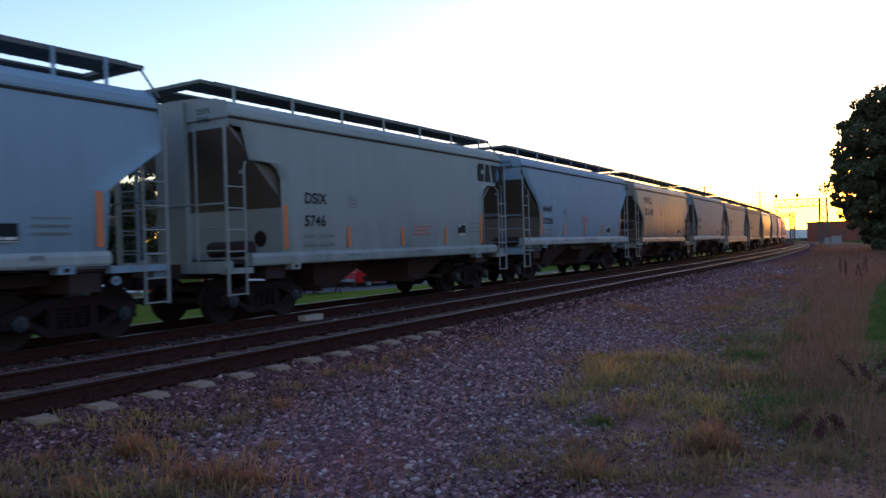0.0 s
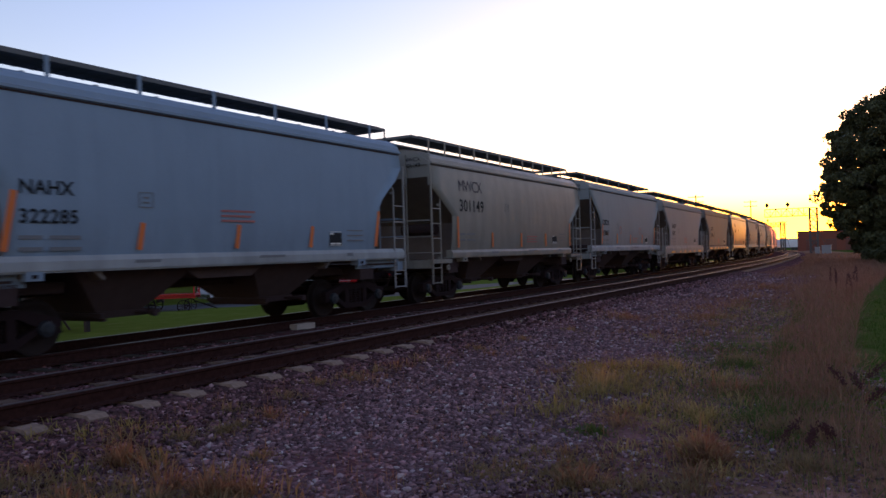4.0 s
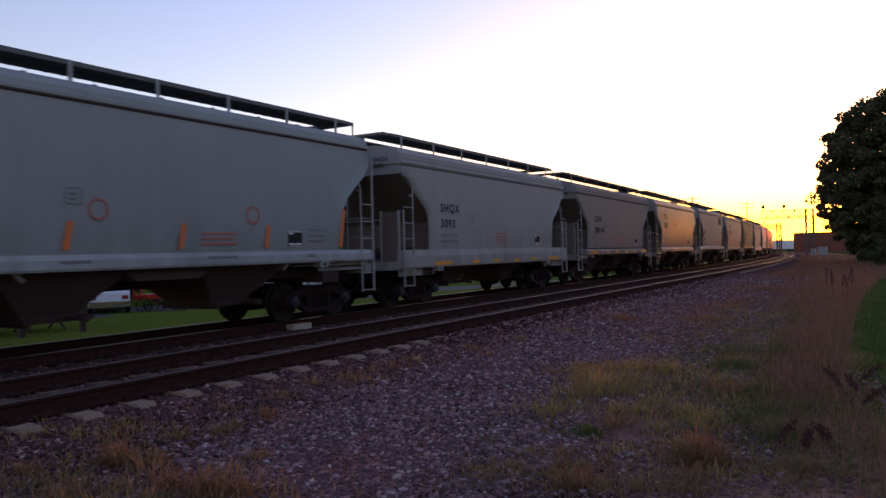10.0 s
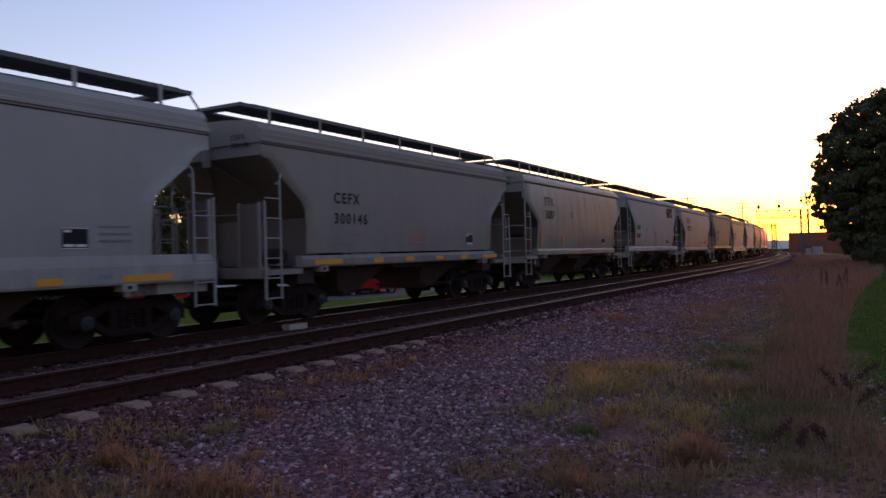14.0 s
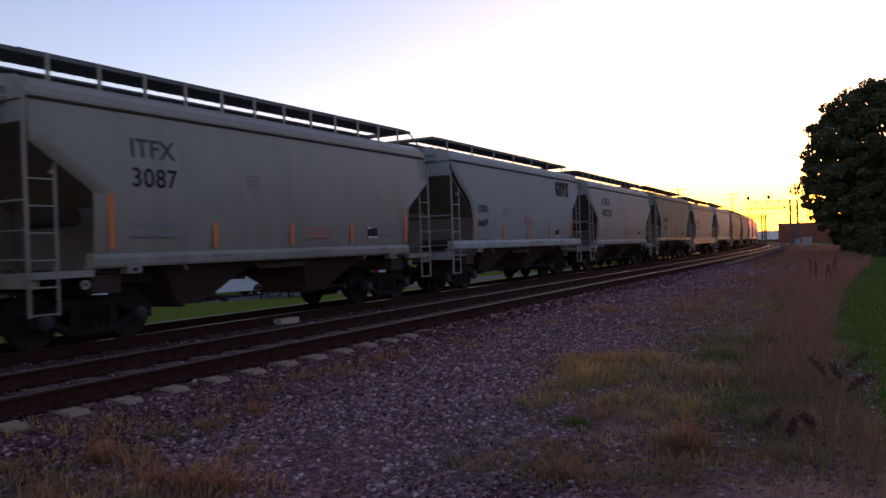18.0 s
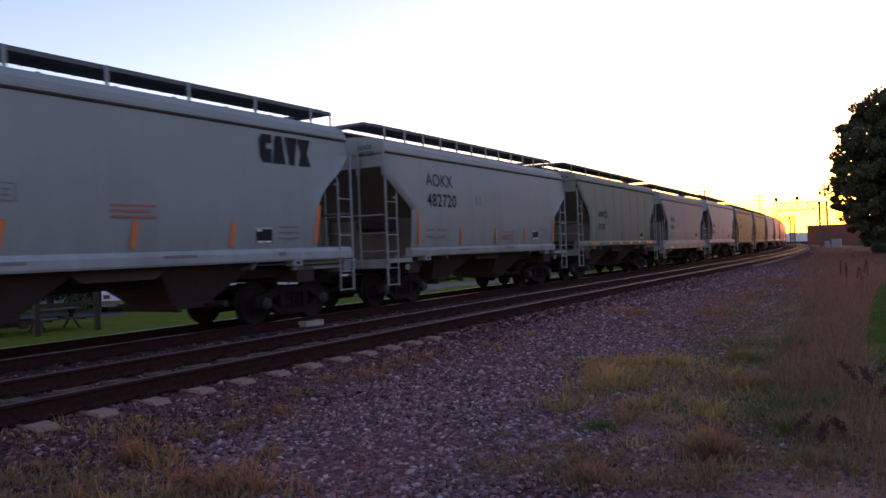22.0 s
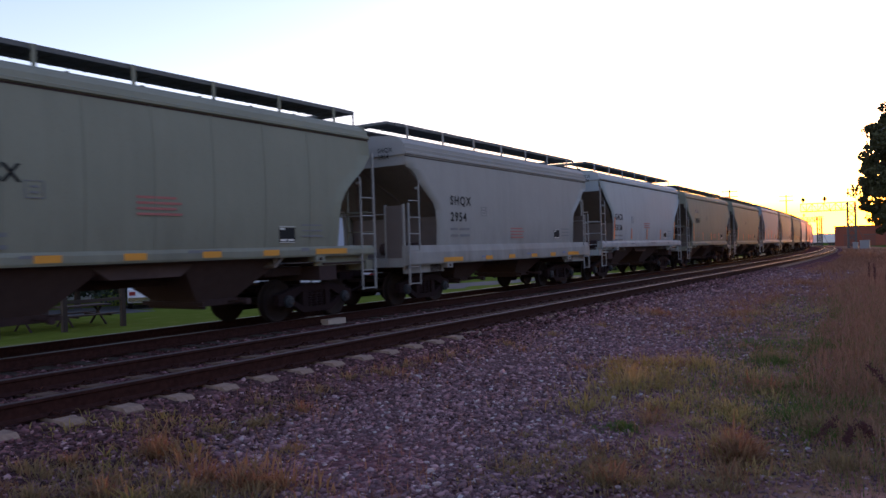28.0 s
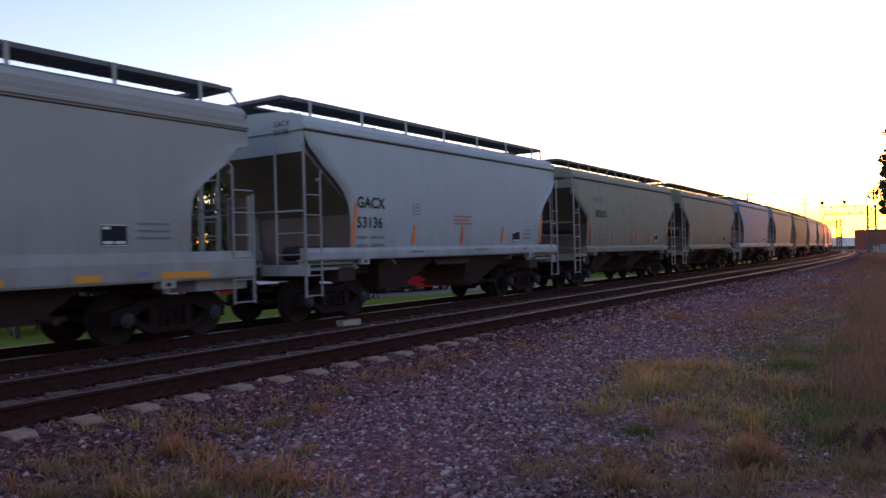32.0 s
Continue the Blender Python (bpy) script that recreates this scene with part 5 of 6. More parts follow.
def dock(x, y, h, lean):
    r2 = random.Random(int(x * 100 + y * 10))
    s0, u0 = su(x, y)
    ob = thing("dock_weed", pose(x, y, ground_z(u0, s0) - 0.02, 0, 0, r2.uniform(0, 360)), "dark red dock stalk heavy with dry seed", "weed", "dock weeds")
    g, seeds = Geo(), Geo()
    pts = [(lean * h * (k / 6) ** 2, 0, h * k / 6 * (1 - 0.25 * lean * k / 6)) for k in range(7)]
    g.path(pts, 0.003, 5)
    for k in range(150):
        f = r2.uniform(0.5, 1.0) * 6
        i = min(5, int(f))
        p = Vector(pts[i]).lerp(Vector(pts[i + 1]), f - i)
        q = p + Vector((r2.gauss(0, 0.02), r2.gauss(0, 0.02), r2.gauss(0.0, 0.018)))
        rr = r2.uniform(0.004, 0.010)
        seeds.add([q + Vector(v) * rr for v in ((1, 0, 0), (0, 1, 0), (-1, 0, 0), (0, -1, 0), (0, 0, 1.4), (0, 0, -1.4))],
                  [(0, 1, 4), (1, 2, 4), (2, 3, 4), (3, 0, 4), (1, 0, 5), (2, 1, 5), (3, 2, 5), (0, 3, 5)])
    part("stalk", g, DOCK, ob)
    tagged(part("seed_head", seeds, DOCK, ob), kind="stuff")


for i in range(7):
    dock(-1.75 + 0.13 * i + 0.05 * math.sin(i * 5), 27 + 1.3 * math.sin(i * 2.1), 0.85 + 0.12 * math.cos(i * 3), 0.12)
for x, y, h, l in ((-0.45, 9.2, 0.55, 0.9), (-0.3, 9.0, 0.5, 1.0), (-0.38, 9.5, 0.62, 0.7), (-0.85, 6.65, 0.42, 1.0), (-0.62, 6.5, 0.40, 1.1), (-0.45, 6.9, 0.5, 0.9), (-0.3, 8.2, 0.6, 0.6)):
    dock(x, y, h * 0.75, l)


# ---- trees ----
def leaf_material(name, *cols):
    a = Mat(name, 0.7, 0, 0.3)
    a.color(a.ramp(a.random(True), *[(i / (len(cols) - 1), c) for i, c in enumerate(cols)]))
    return a.m


LEAF = leaf_material("dark_green_leaves", (0.035, 0.04, 0.018), (0.06, 0.065, 0.026), (0.085, 0.09, 0.036))
NEEDLE = leaf_material("dark_conifer_needles", (0.012, 0.022, 0.012), (0.02, 0.033, 0.016), (0.03, 0.042, 0.02))
BARK = plain("rough_brown_bark", (0.07, 0.052, 0.04), 0.95, 0, 6, 0.5, 0.8)


def leaves(centres, radii, per, size, seed):
    """Many small leaf blades round clump centres."""
    r = np.random.default_rng(seed)
    c = np.repeat(np.asarray(centres, float), per, 0)
    rad = np.repeat(np.asarray(radii, float), per)
    d = r.normal(0, 1, (len(c), 3))
    d /= np.linalg.norm(d, axis=1)[:, None]
    p = c + d * (rad * r.uniform(0.25, 1.0, len(c)) ** 0.6)[:, None] * np.array([1, 1, 0.75])
    a = r.normal(0, 1, (len(c), 3))
    a /= np.linalg.norm(a, axis=1)[:, None]
    b = np.cross(a, r.normal(0, 1, (len(c), 3)))
    b /= np.linalg.norm(b, axis=1)[:, None]
    s = (size * r.uniform(0.6, 1.4, len(c)))[:, None]
    v = np.stack([p - a * s, p + b * s * 0.5, p + a * s, p - b * s * 0.5], 1).reshape(-1, 3)
    return v, np.arange(len(v)).reshape(-1, 4)


def broad_tree(x, y, z, high, spread_r, trunk, seed, clumps=90, per=420, size=0.16, label="", low=0.12, lumps=(0.06, 0.19)):
    r = random.Random(seed)
    ob = thing("tree", pose(x, y, z), label, "tree", "trees round the railway")
    g = Geo()
    top = Vector((0, 0, high * 0.72))
    g.tube((0, 0, -0.3), (0.1, 0.05, high * 0.25), trunk, 10, trunk * 0.75)
    g.tube((0.1, 0.05, high * 0.25), (0.0, 0.1, high * 0.5), trunk * 0.75, 9, trunk * 0.5)
    g.tube((0.0, 0.1, high * 0.5), top, trunk * 0.5, 8, trunk * 0.15)
    centres, radii = [], []
    for i in range(clumps):
        a, f = r.uniform(0, 6.283), r.uniform(low, 1.0)
        env = math.sin(math.pi * min(1.0, (f - low * 0.6) / (1 - low * 0.6) * 0.84 + 0.10)) ** 0.75
        rr = spread_r * env * math.sqrt(r.uniform(0.25, 1.0)) * (0.80 + 0.16 * math.sin(3 * a + seed) + 0.10 * math.sin(7 * a + 11 * f))
        c = Vector((rr * math.cos(a), rr * math.sin(a), high * (0.04 + 0.93 * f)))
        centres.append(c)
        radii.append(r.uniform(*lumps) * spread_r)
        if i % 3 == 0:
            base = Vector((0, 0.05, high * max(0.16, f * 0.55)))
            mid = base.lerp(c, 0.55) + Vector((0, 0, high * 0.03))
            g.tube(base, mid, trunk * 0.28, 6, trunk * 0.16)
            g.tube(mid, c, trunk * 0.16, 5, trunk * 0.04)
    part("trunk", g, BARK, ob)
    v, f = leaves(centres, radii, per, size, seed)
    crown = np_mesh("crown", v, f, LEAF)
    crown.parent = ob
    return ob


def conifer(x, y, z, high, wide, seed, label=""):
    r = random.Random(seed)
    ob = thing("conifer", pose(x, y, z), label, "tree", "trees round the railway")
    g = Geo().tube((0, 0, -0.2), (0, 0, high), 0.16, 8, 0.02)
    centres, radii = [], []
    k = 0
    zz = high * 0.12
    while zz < high:
        w = wide * (1 - zz / high) ** 0.8 + 0.12
        for i in range(7):
            a = i * 0.9 + k * 1.9 + r.uniform(-0.3, 0.3)
            l = w * r.uniform(0.65, 1.1)
            tip = Vector((l * math.cos(a), l * math.sin(a), zz - 0.12 * l))
            g.tube((0, 0, zz), tip, 0.03, 5, 0.008)
            for q in range(4):
                centres.append(Vector((0, 0, zz)).lerp(tip, 0.35 + 0.22 * q))
                radii.append(0.10 * l + 0.12)
        zz += high * 0.062
        k += 1
    part("trunk", g, BARK, ob)
    v, f = leaves(centres, radii, 46, 0.10, seed)
    v = v.reshape(-1, 3)
    crown = np_mesh("crown", v, f, NEEDLE)
    crown.parent = ob
    return ob


def at(az, d):
    return d * math.sin(radians(az)), d * math.cos(radians(az))


broad_tree(1.9, 82, -0.9, 16.4, 9.6, 0.5, 3, 720, 200, 0.155, "large dense broadleaf tree, dark against the sunset", 0.02, (0.03, 0.12))
broad_tree(9.0, 90, -0.6, 15.0, 8.0, 0.4, 5, 110, 420, 0.2, "large dark broadleaf tree beside another tree", 0.04)
broad_tree(-1.0, 79, -0.85, 8.8, 4.0, 0.12, 8, 150, 260, 0.165, "dense dark bushy tree beside a larger tree", 0.02)
broad_tree(-2.6, 84, -0.9, 14.6, 4.0, 0.16, 19, 150, 360, 0.14, "dark broadleaf tree close beside a larger tree", 0.4, (0.05, 0.14))
broad_tree(4.5, 77, -0.75, 7.0, 4.4, 0.12, 9, 90, 260, 0.17, "dense dark bushy tree under a large tree", 0.02)
broad_tree(0.6, 62, -0.7, 2.4, 2.5, 0.05, 10, 40, 300, 0.09, "low dark shrub at the edge of the lawn", 0.02)
for az, d, h, w, sd in ((-53.4, 52, 7.0, 4.0, 11), (-56.8, 58, 7.4, 4.2, 12), (-49.0, 60, 8.5, 4.6, 13), (-63.0, 64, 6.2, 4.4, 14), (-45.5, 75, 8.5, 5.0, 15), (-42.5, 62, 9.0, 4.6, 16), (-51.6, 46, 8.0, 4.0, 23), (-47.0, 60, 9.4, 4.6, 24), (-39.0, 66, 9.5, 5.0, 17), (-35.5, 70, 8.0, 5.0, 18)):
    broad_tree(*at(az, d), -1.15, h, w, 0.22, sd, 50, 200, 0.15, "broadleaf tree in a garden beyond the tracks")
conifer(*at(-59.2, 40), -1.1, 9.4, 4.2, 21, "tall dark spruce behind a shelter")
conifer(*at(-56.3, 44), -1.1, 10.0, 3.6, 25, "tall dark spruce beyond the tracks")
conifer(*at(-62.2, 46), -1.1, 9.4, 4.0, 22, "dark spruce behind a shelter")

# hedge and far trees that close the view beyond the street
hc, hr = [], []
for i in range(520):
    az = -72 + 58 * i / 520 + rng.normal(0, 0.15)
    d = 84 + 10 * math.sin(i * 0.35) + rng.normal(0, 2.0)
    hx, hy = at(az, d)
    hz = rng.uniform(0.1, 1.0) * (4.2 + (4.0 if -56 < az < -31 else 0.0) + 1.6 * math.sin(i * 0.21) + 0.8 * math.sin(i * 0.93))
    hc.append((hx, hy, -1.2 + hz))
    hr.append(rng.uniform(0.9, 1.7))
tagged(np_mesh("far_trees", *leaves(hc, hr, 70, 0.34, 31), LEAF), "dark line of trees and hedges beyond the street", "trees", kind="stuff")

# unseen tree belt, on from the large tree; added to block low sky glow
hc, hr = [], []
for i in range(620):
    az = 7 + 80 * i / 620 + rng.normal(0, 0.3)
    d = 76 - 14 * i / 620 + rng.normal(0, 2.5)
    hx, hy = at(az, d)
    hc.append((hx, hy, -0.8 + rng.uniform(0.04, 1.0) * (10.0 + 2.5 * math.sin(i * 0.13) + 1.2 * math.sin(i * 0.47))))
    hr.append(rng.uniform(1.6, 2.8))
tagged(np_mesh("tree_belt", *leaves(hc, hr, 60, 0.55, 33), LEAF), "unseen dark belt of trees that blocks the low sky glow", "trees", kind="stuff")

# ---- cantilever signal bridges over the bend ----
STEEL = plain("weathered_grey_steel", (0.10, 0.095, 0.09), 0.6, 0.4, 6, 0.3)
BLACK = plain("black_signal_enamel", (0.012, 0.012, 0.012), 0.5, 0, 12, 0.2)


def signal_bridge(s, u0, u1, high, label):
    p, th = place(s, 0)
    ob = thing("signal_bridge", pose(p.x, p.y, p.z - 0.5, 0, 0, math.degrees(th)), label, "signal bridge")
    for u in (u0, u0 + 1.25):
        for y in (-0.5, 0.5):
            part("post", Geo().box(u - 0.17, y - 0.17, 0, u + 0.17, y + 0.17, high), STEEL, ob)
    g = Geo()
    for k in range(6):
        a, b = high * k / 6, high * (k + 1) / 6
        for y in (-0.5, 0.5):
            g.tube((u0, y, a), (u0 + 1.25, y, b), 0.06, 5).tube((u0 + 1.25, y, a), (u0, y, b), 0.06, 5)
        for u in (u0, u0 + 1.25):
            g.tube((u, -0.5, a), (u, 0.5, b), 0.03, 5)
    part("tower_lacing", g, STEEL, ob)
    for y in (-0.5, 0.5):
        for z in (high - 1.45, high):
            part("chord", Geo().box(u1, y - 0.06, z - 0.06, u0 + 1.25, y + 0.06, z + 0.06), STEEL, ob)
    g, n = Geo(), 8
    for k in range(n):
        a, b = u1 + (u0 - u1) * k / n, u1 + (u0 - u1) * (k + 1) / n
        for y in (-0.5, 0.5):
            g.tube((a, y, high), (a, y, high - 1.45), 0.05, 5)
            g.tube((a, y, high - 1.45 * (k % 2)), (b, y, high - 1.45 * ((k + 1) % 2)), 0.05, 5)
        g.tube((a, -0.5, high - 1.45), (a, 0.5, high - 1.45), 0.03, 5)
    part("truss_lacing", g, STEEL, ob)
    part("walkway", Geo().box(u1, -0.45, high - 1.40, u0, 0.45, high - 1.35), STEEL, ob)
    g = Geo()
    for z in (high + 0.55, high + 1.05):
        g.tube((u1, 0.55, z - 1.6), (u0, 0.55, z - 1.6), 0.02, 5)
    g.tube((u0 + 1.25, 0.0, high * 0.55), (u0 + 3.2, 0.0, 0.0), 0.05, 6)
    part("stay", g, STEEL, ob)
    for u in (-0.45, -SP + 0.1):
        h = part("signal_head", Geo().lathe([(-0.06, 0.001), (-0.06, 0.34), (0.0, 0.34), (0.0, 0.001)], "y", 18, (u, -0.6, high + 0.75)).box(u - 0.14, -0.55, high + 0.3, u + 0.14, -0.15, high + 1.2), BLACK, ob)
        part("lamp_hood", Geo().lathe([(-0.3, 0.12), (-0.06, 0.12), (-0.06, 0.10), (-0.3, 0.10)], "y", 10, (u, -0.6, high + 0.75)), BLACK, h)
        part("head_mast", Geo().box(u - 0.05, -0.4, high - 0.1, u + 0.05, -0.3, high + 0.4), STEEL, ob)
    return ob


signal_bridge(156.5, 3.25, -4.5, 8.75, "grey steel cantilever signal bridge reaching over both tracks")
signal_bridge(265.0, 3.3, -2.2, 9.3, "distant steel cantilever signal bridge over the tracks")
HUT = plain("pale_grey_painted_metal", (0.27, 0.27, 0.28), 0.5, 0, 8, 0.15)
for az, d, w, h in ((-3.9, 150, 1.5, 1.6), (-4.45, 150, 0.8, 1.3)):
    x, y = at(az, d)
    ob = thing("signal_cabinet", pose(x, y, -1.2), "pale grey metal signal cabinet beside the tracks", "cabinet", "signal cabinets")
    part("body", Geo().box(-w / 2, -0.4, 0.1, w / 2, 0.4, h), HUT, ob)
    part("roof", Geo().prism([(-w / 2 - 0.08, h), (w / 2 + 0.08, h), (w / 2, h + 0.12), (-w / 2, h + 0.12)], -0.46, 0.46, "y"), HUT, ob)
    part("plinth", Geo().box(-w / 2 - 0.05, -0.45, -0.1, w / 2 + 0.05, 0.45, 0.1), CONCRETE, ob)
    part("door", Geo().box(-w / 2 + 0.08, -0.42, 0.2, w / 2 - 0.08, -0.402, h - 0.1), HUT, ob)

# ---- warehouse, trailers and poles far down the line ----
BRICK = plain("red_brown_brick", (0.21, 0.065, 0.04), 0.9, 0, 3, 0.25, 0.4)
BRICKDOOR = plain("rust_brown_roller_door", (0.15, 0.05, 0.035), 0.7, 0, 5, 0.2)
ROOFING = plain("dark_roofing", (0.05, 0.045, 0.045), 0.9, 0, 3, 0.25)
x0, y0 = at(-5.66, 240)
shed = thing("warehouse", pose(x0, y0, -1.65, 0, 0, 4), "low red-brown brick warehouse with a flat roof", "building")
part("wall", Geo().box(0, 0, 0, 17, 12, 5.6), BRICK, shed)
part("roof", Geo().box(-0.2, -0.2, 5.6, 17.2, 12.2, 5.85), ROOFING, shed)
for i in range(3):
    d = part("door", Geo().box(2.2 + 5 * i, -0.06, 0, 5.0 + 5 * i, -0.01, 3.2), BRICKDOOR, shed)
    part("frame", Geo().box(2.05 + 5 * i, -0.08, 3.2, 5.15 + 5 * i, -0.01, 3.36), STEEL, d)
WHITE = plain("white_painted_metal", (0.72, 0.73, 0.75), 0.5, 0, 4, 0.1, 0.05)
for az, d in ((-7.3, 305), (-6.2, 300)):
    x, y = at(az, d)
    tr = thing("semi_trailer", pose(x, y, -1.85, 0, 0, 8), "white box trailer parked beside the railway", "trailer", "parked trailers")
    part("box", Geo().box(-3.0, -1.25, 1.1, 3.0, 1.25, 4.3), WHITE, tr)
    part("underframe", Geo().box(-2.9, -0.5, 0.85, 2.9, 0.5, 1.1), STEEL, tr)
    for q in (1.2, 2.3):
        for sd in (-1, 1):
            part("wheel", Geo().lathe([(sd * 0.85, 0.001), (sd * 0.85, 0.5), (sd * 1.2, 0.5), (sd * 1.2, 0.001)], "y", 14, (q, 0, 0.5)), BLACK, tr)
    part("landing_gear", Geo().box(-2.2, -0.8, 0, -2.05, 0.8, 0.9), STEEL, tr)
POLEWOOD = plain("dark_weathered_pole_timber", (0.075, 0.06, 0.05), 0.95, 0, 4, 0.4, 0.5)


def pole(x, y, z, high, turn, arms=2):
    ob = thing("utility_pole", pose(x, y, z, 0, 0, turn), "weathered timber utility pole with crossarms", "utility pole", "utility poles")
    part("shaft", Geo().tube((0, 0, -0.3), (0, 0, high), 0.16, 8, 0.11), POLEWOOD, ob)
    for k in range(arms):
        zz = high - 0.35 - 0.9 * k
        a = part("crossarm", Geo().box(-1.3, -0.06, zz - 0.06, 1.3, 0.06, zz + 0.06), POLEWOOD, ob)
        for xx in (-1.15, -0.45, 0.45, 1.15):
            part("insulator", Geo().lathe([(zz + 0.06, 0.03), (zz + 0.14, 0.05), (zz + 0.2, 0.03), (zz + 0.2, 0.001)], "z", 8, (xx, 0, 0)), STEEL, a)
    return ob


for az, d, h in ((-8.58, 170, 11.4), (-12.23, 140, 11.2), (-7.33, 300, 8.6), (-6.56, 280, 9.6)):
    x, y = at(az, d)
    pole(x, y, -1.2, h, 12)
NEARPOLES = [(-70.0, 44, 8.2), (-64.0, 40, 8.4), (-61.2, 36, 8.6), (-40.0, 55, 8.5)]
for az, d, h in NEARPOLES[:3]:
    x, y = at(az, d)
    pole(x, y, -1.1, h, 20)
WIRE = plain("black_cable", (0.02, 0.02, 0.02), 0.6, 0, 10, 0.2)
for k in range(3):
    g = Geo()
    pts = [at(az, d) for az, d, _ in NEARPOLES]
    for i in range(len(pts) - 1):
        a, b = Vector((*pts[i], 5.2 + 0.75 * k)), Vector((*pts[i + 1], 5.2 + 0.75 * k))
        seg = [a.lerp(b, q / 8) - Vector((0, 0, 0.5 * math.sin(math.pi * q / 8))) for q in range(9)]
        g.path(seg, 0.014, 4)
    tagged(part("overhead_wire", g, WIRE), "thin black overhead wire strung between poles", "wire", "overhead wires")

# ---- open shelter beyond the far track ----
SHINGLE = plain("brown_red_shingles", (0.14, 0.075, 0.06), 0.9, 0, 5, 0.3, 0.5)
TIMBER = plain("dark_brown_timber", (0.06, 0.042, 0.034), 0.85, 0, 5, 0.35, 0.3)
INNER = plain("dark_shelter_boards", (0.045, 0.036, 0.032), 0.9, 0, 5, 0.3)
sh = thing("shelter", pose(-22.0, 10.4, -1.0), "open timber shelter with a brown hipped roof", "shelter")
EW, EL, EH, RH = 6.4, 5.1, 3.50, 4.75   # depth, length, eave and ridge heights
roofg = Geo()
rings = [[(-EW - 0.0, 0, EH), (0, 0, EH), (0, EL, EH), (-EW, EL, EH)], [(-EW / 2 - 0.4, EL / 2 - 0.3, RH), (-EW / 2 + 0.4, EL / 2 - 0.3, RH), (-EW / 2 + 0.4, EL / 2 + 0.3, RH), (-EW / 2 - 0.4, EL / 2 + 0.3, RH)]]
roofg.hexa(*rings)
part("roof", roofg, SHINGLE, sh)
part("fascia", Geo().box(-0.08, 0, EH - 0.28, 0.03, EL, EH - 0.002).box(-EW, -0.03, EH - 0.28, 0, 0.06, EH - 0.002).box(-EW, EL - 0.06, EH - 0.28, 0, EL + 0.03, EH - 0.002), TIMBER, sh)
for i in range(3):
    part("post", Geo().box(-0.54, 0.55 + i * (EL - 1.1) / 2 - 0.07, 0, -0.40, 0.55 + i * (EL - 1.1) / 2 + 0.07, EH - 0.25), TIMBER, sh)
for i in range(3):
    part("post", Geo().box(-EW + 0.4, 0.55 + i * (EL - 1.1) / 2 - 0.08, 0, -EW + 0.56, 0.55 + i * (EL - 1.1) / 2 + 0.08, EH - 0.25), TIMBER, sh)
part("beam", Geo().box(-0.6, 0.3, EH - 0.5, -0.35, EL - 0.3, EH - 0.29), TIMBER, sh)
part("back_wall", Geo().box(-EW + 0.3, 2.2, 0, -EW + 0.38, EL - 0.3, EH - 0.25), INNER, sh)
for i in range(3):
    part("board", Geo().box(-EW + 0.385, 2.3 + 0.74 * i, 0.1, -EW + 0.42, 2.3 + 0.74 * i + 0.68, 2.5), INNER, sh)
part("rail", Geo().box(-0.5, 2.6, 0.95, -0.42, EL - 0.5, 1.05), TIMBER, sh)
for i in range(2):
    tb = thing("picnic_table", pose(-24.6, 12.2 + 2.6 * i, -1.0, 0, 0, 90), "dark timber picnic table with two benches", "table", "picnic tables")
    part("tabletop", Geo().box(-0.9, -0.38, 0.70, 0.9, 0.38, 0.75), TIMBER, tb)
    for q in (-0.75, 0.75):
        part("bench", Geo().box(-0.9, q - 0.14, 0.42, 0.9, q + 0.14, 0.46), TIMBER, tb)
    for q in (-0.6, 0.6):
        part("leg", Geo().tube((q, -0.55, -0.02), (q, 0.2, 0.7), 0.04).tube((q, 0.55, -0.02), (q, -0.2, 0.7), 0.04).box(q - 0.03, -0.8, 0.36, q + 0.03, 0.8, 0.42), TIMBER, tb)
for az, d, r in ((-40.4, 38.0, 60), (-42.4, 38.5, 80)):
    x, y = at(az, d)
    tb = thing("picnic_table", pose(x, y, -1.07, 0, 0, r), "dark timber picnic table on the lawn", "table", "picnic tables")
    part("tabletop", Geo().box(-0.9, -0.38, 0.70, 0.9, 0.38, 0.75), TIMBER, tb)
    for q in (-0.75, 0.75):
        part("bench", Geo().box(-0.9, q - 0.14, 0.42, 0.9, q + 0.14, 0.46), TIMBER, tb)
    for q in (-0.6, 0.6):
        part("leg", Geo().tube((q, -0.55, -0.02), (q, 0.2, 0.7), 0.04).tube((q, 0.55, -0.02), (q, -0.2, 0.7), 0.04).box(q - 0.03, -0.8, 0.36, q + 0.03, 0.8, 0.42), TIMBER, tb)

# ---- street, houses and parked cars beyond the lawn ----
ASPHALT = plain("grey_street_asphalt", (0.06, 0.06, 0.064), 0.9, 0, 2, 0.25, 0.3)
sg = Geo()
_p, _d, _n = Vector((-27.6, 21.5, 0)), Vector((0.341, 0.94, 0)), Vector((-0.94, 0.341, 0))
kerbs = [_p - _d * 70, _p + _d * 110, _p + _d * 110 + _n * 5.5, _p - _d * 70 + _n * 5.5]
sg.hexa([(q.x, q.y, -1.35) for q in kerbs], [(q.x, q.y, -0.99) for q in kerbs])
tagged(part("street", sg, ASPHALT), "grey asphalt street beyond the lawn", "street", kind="structure")
SIDING = plain("white_clapboard", (0.66, 0.67, 0.68), 0.7, 0, 3, 0.1, 0.2)
GLASS = Mat("dark_window_glass", 0.08, 0, 0.6).color((0.02, 0.022, 0.026)).m


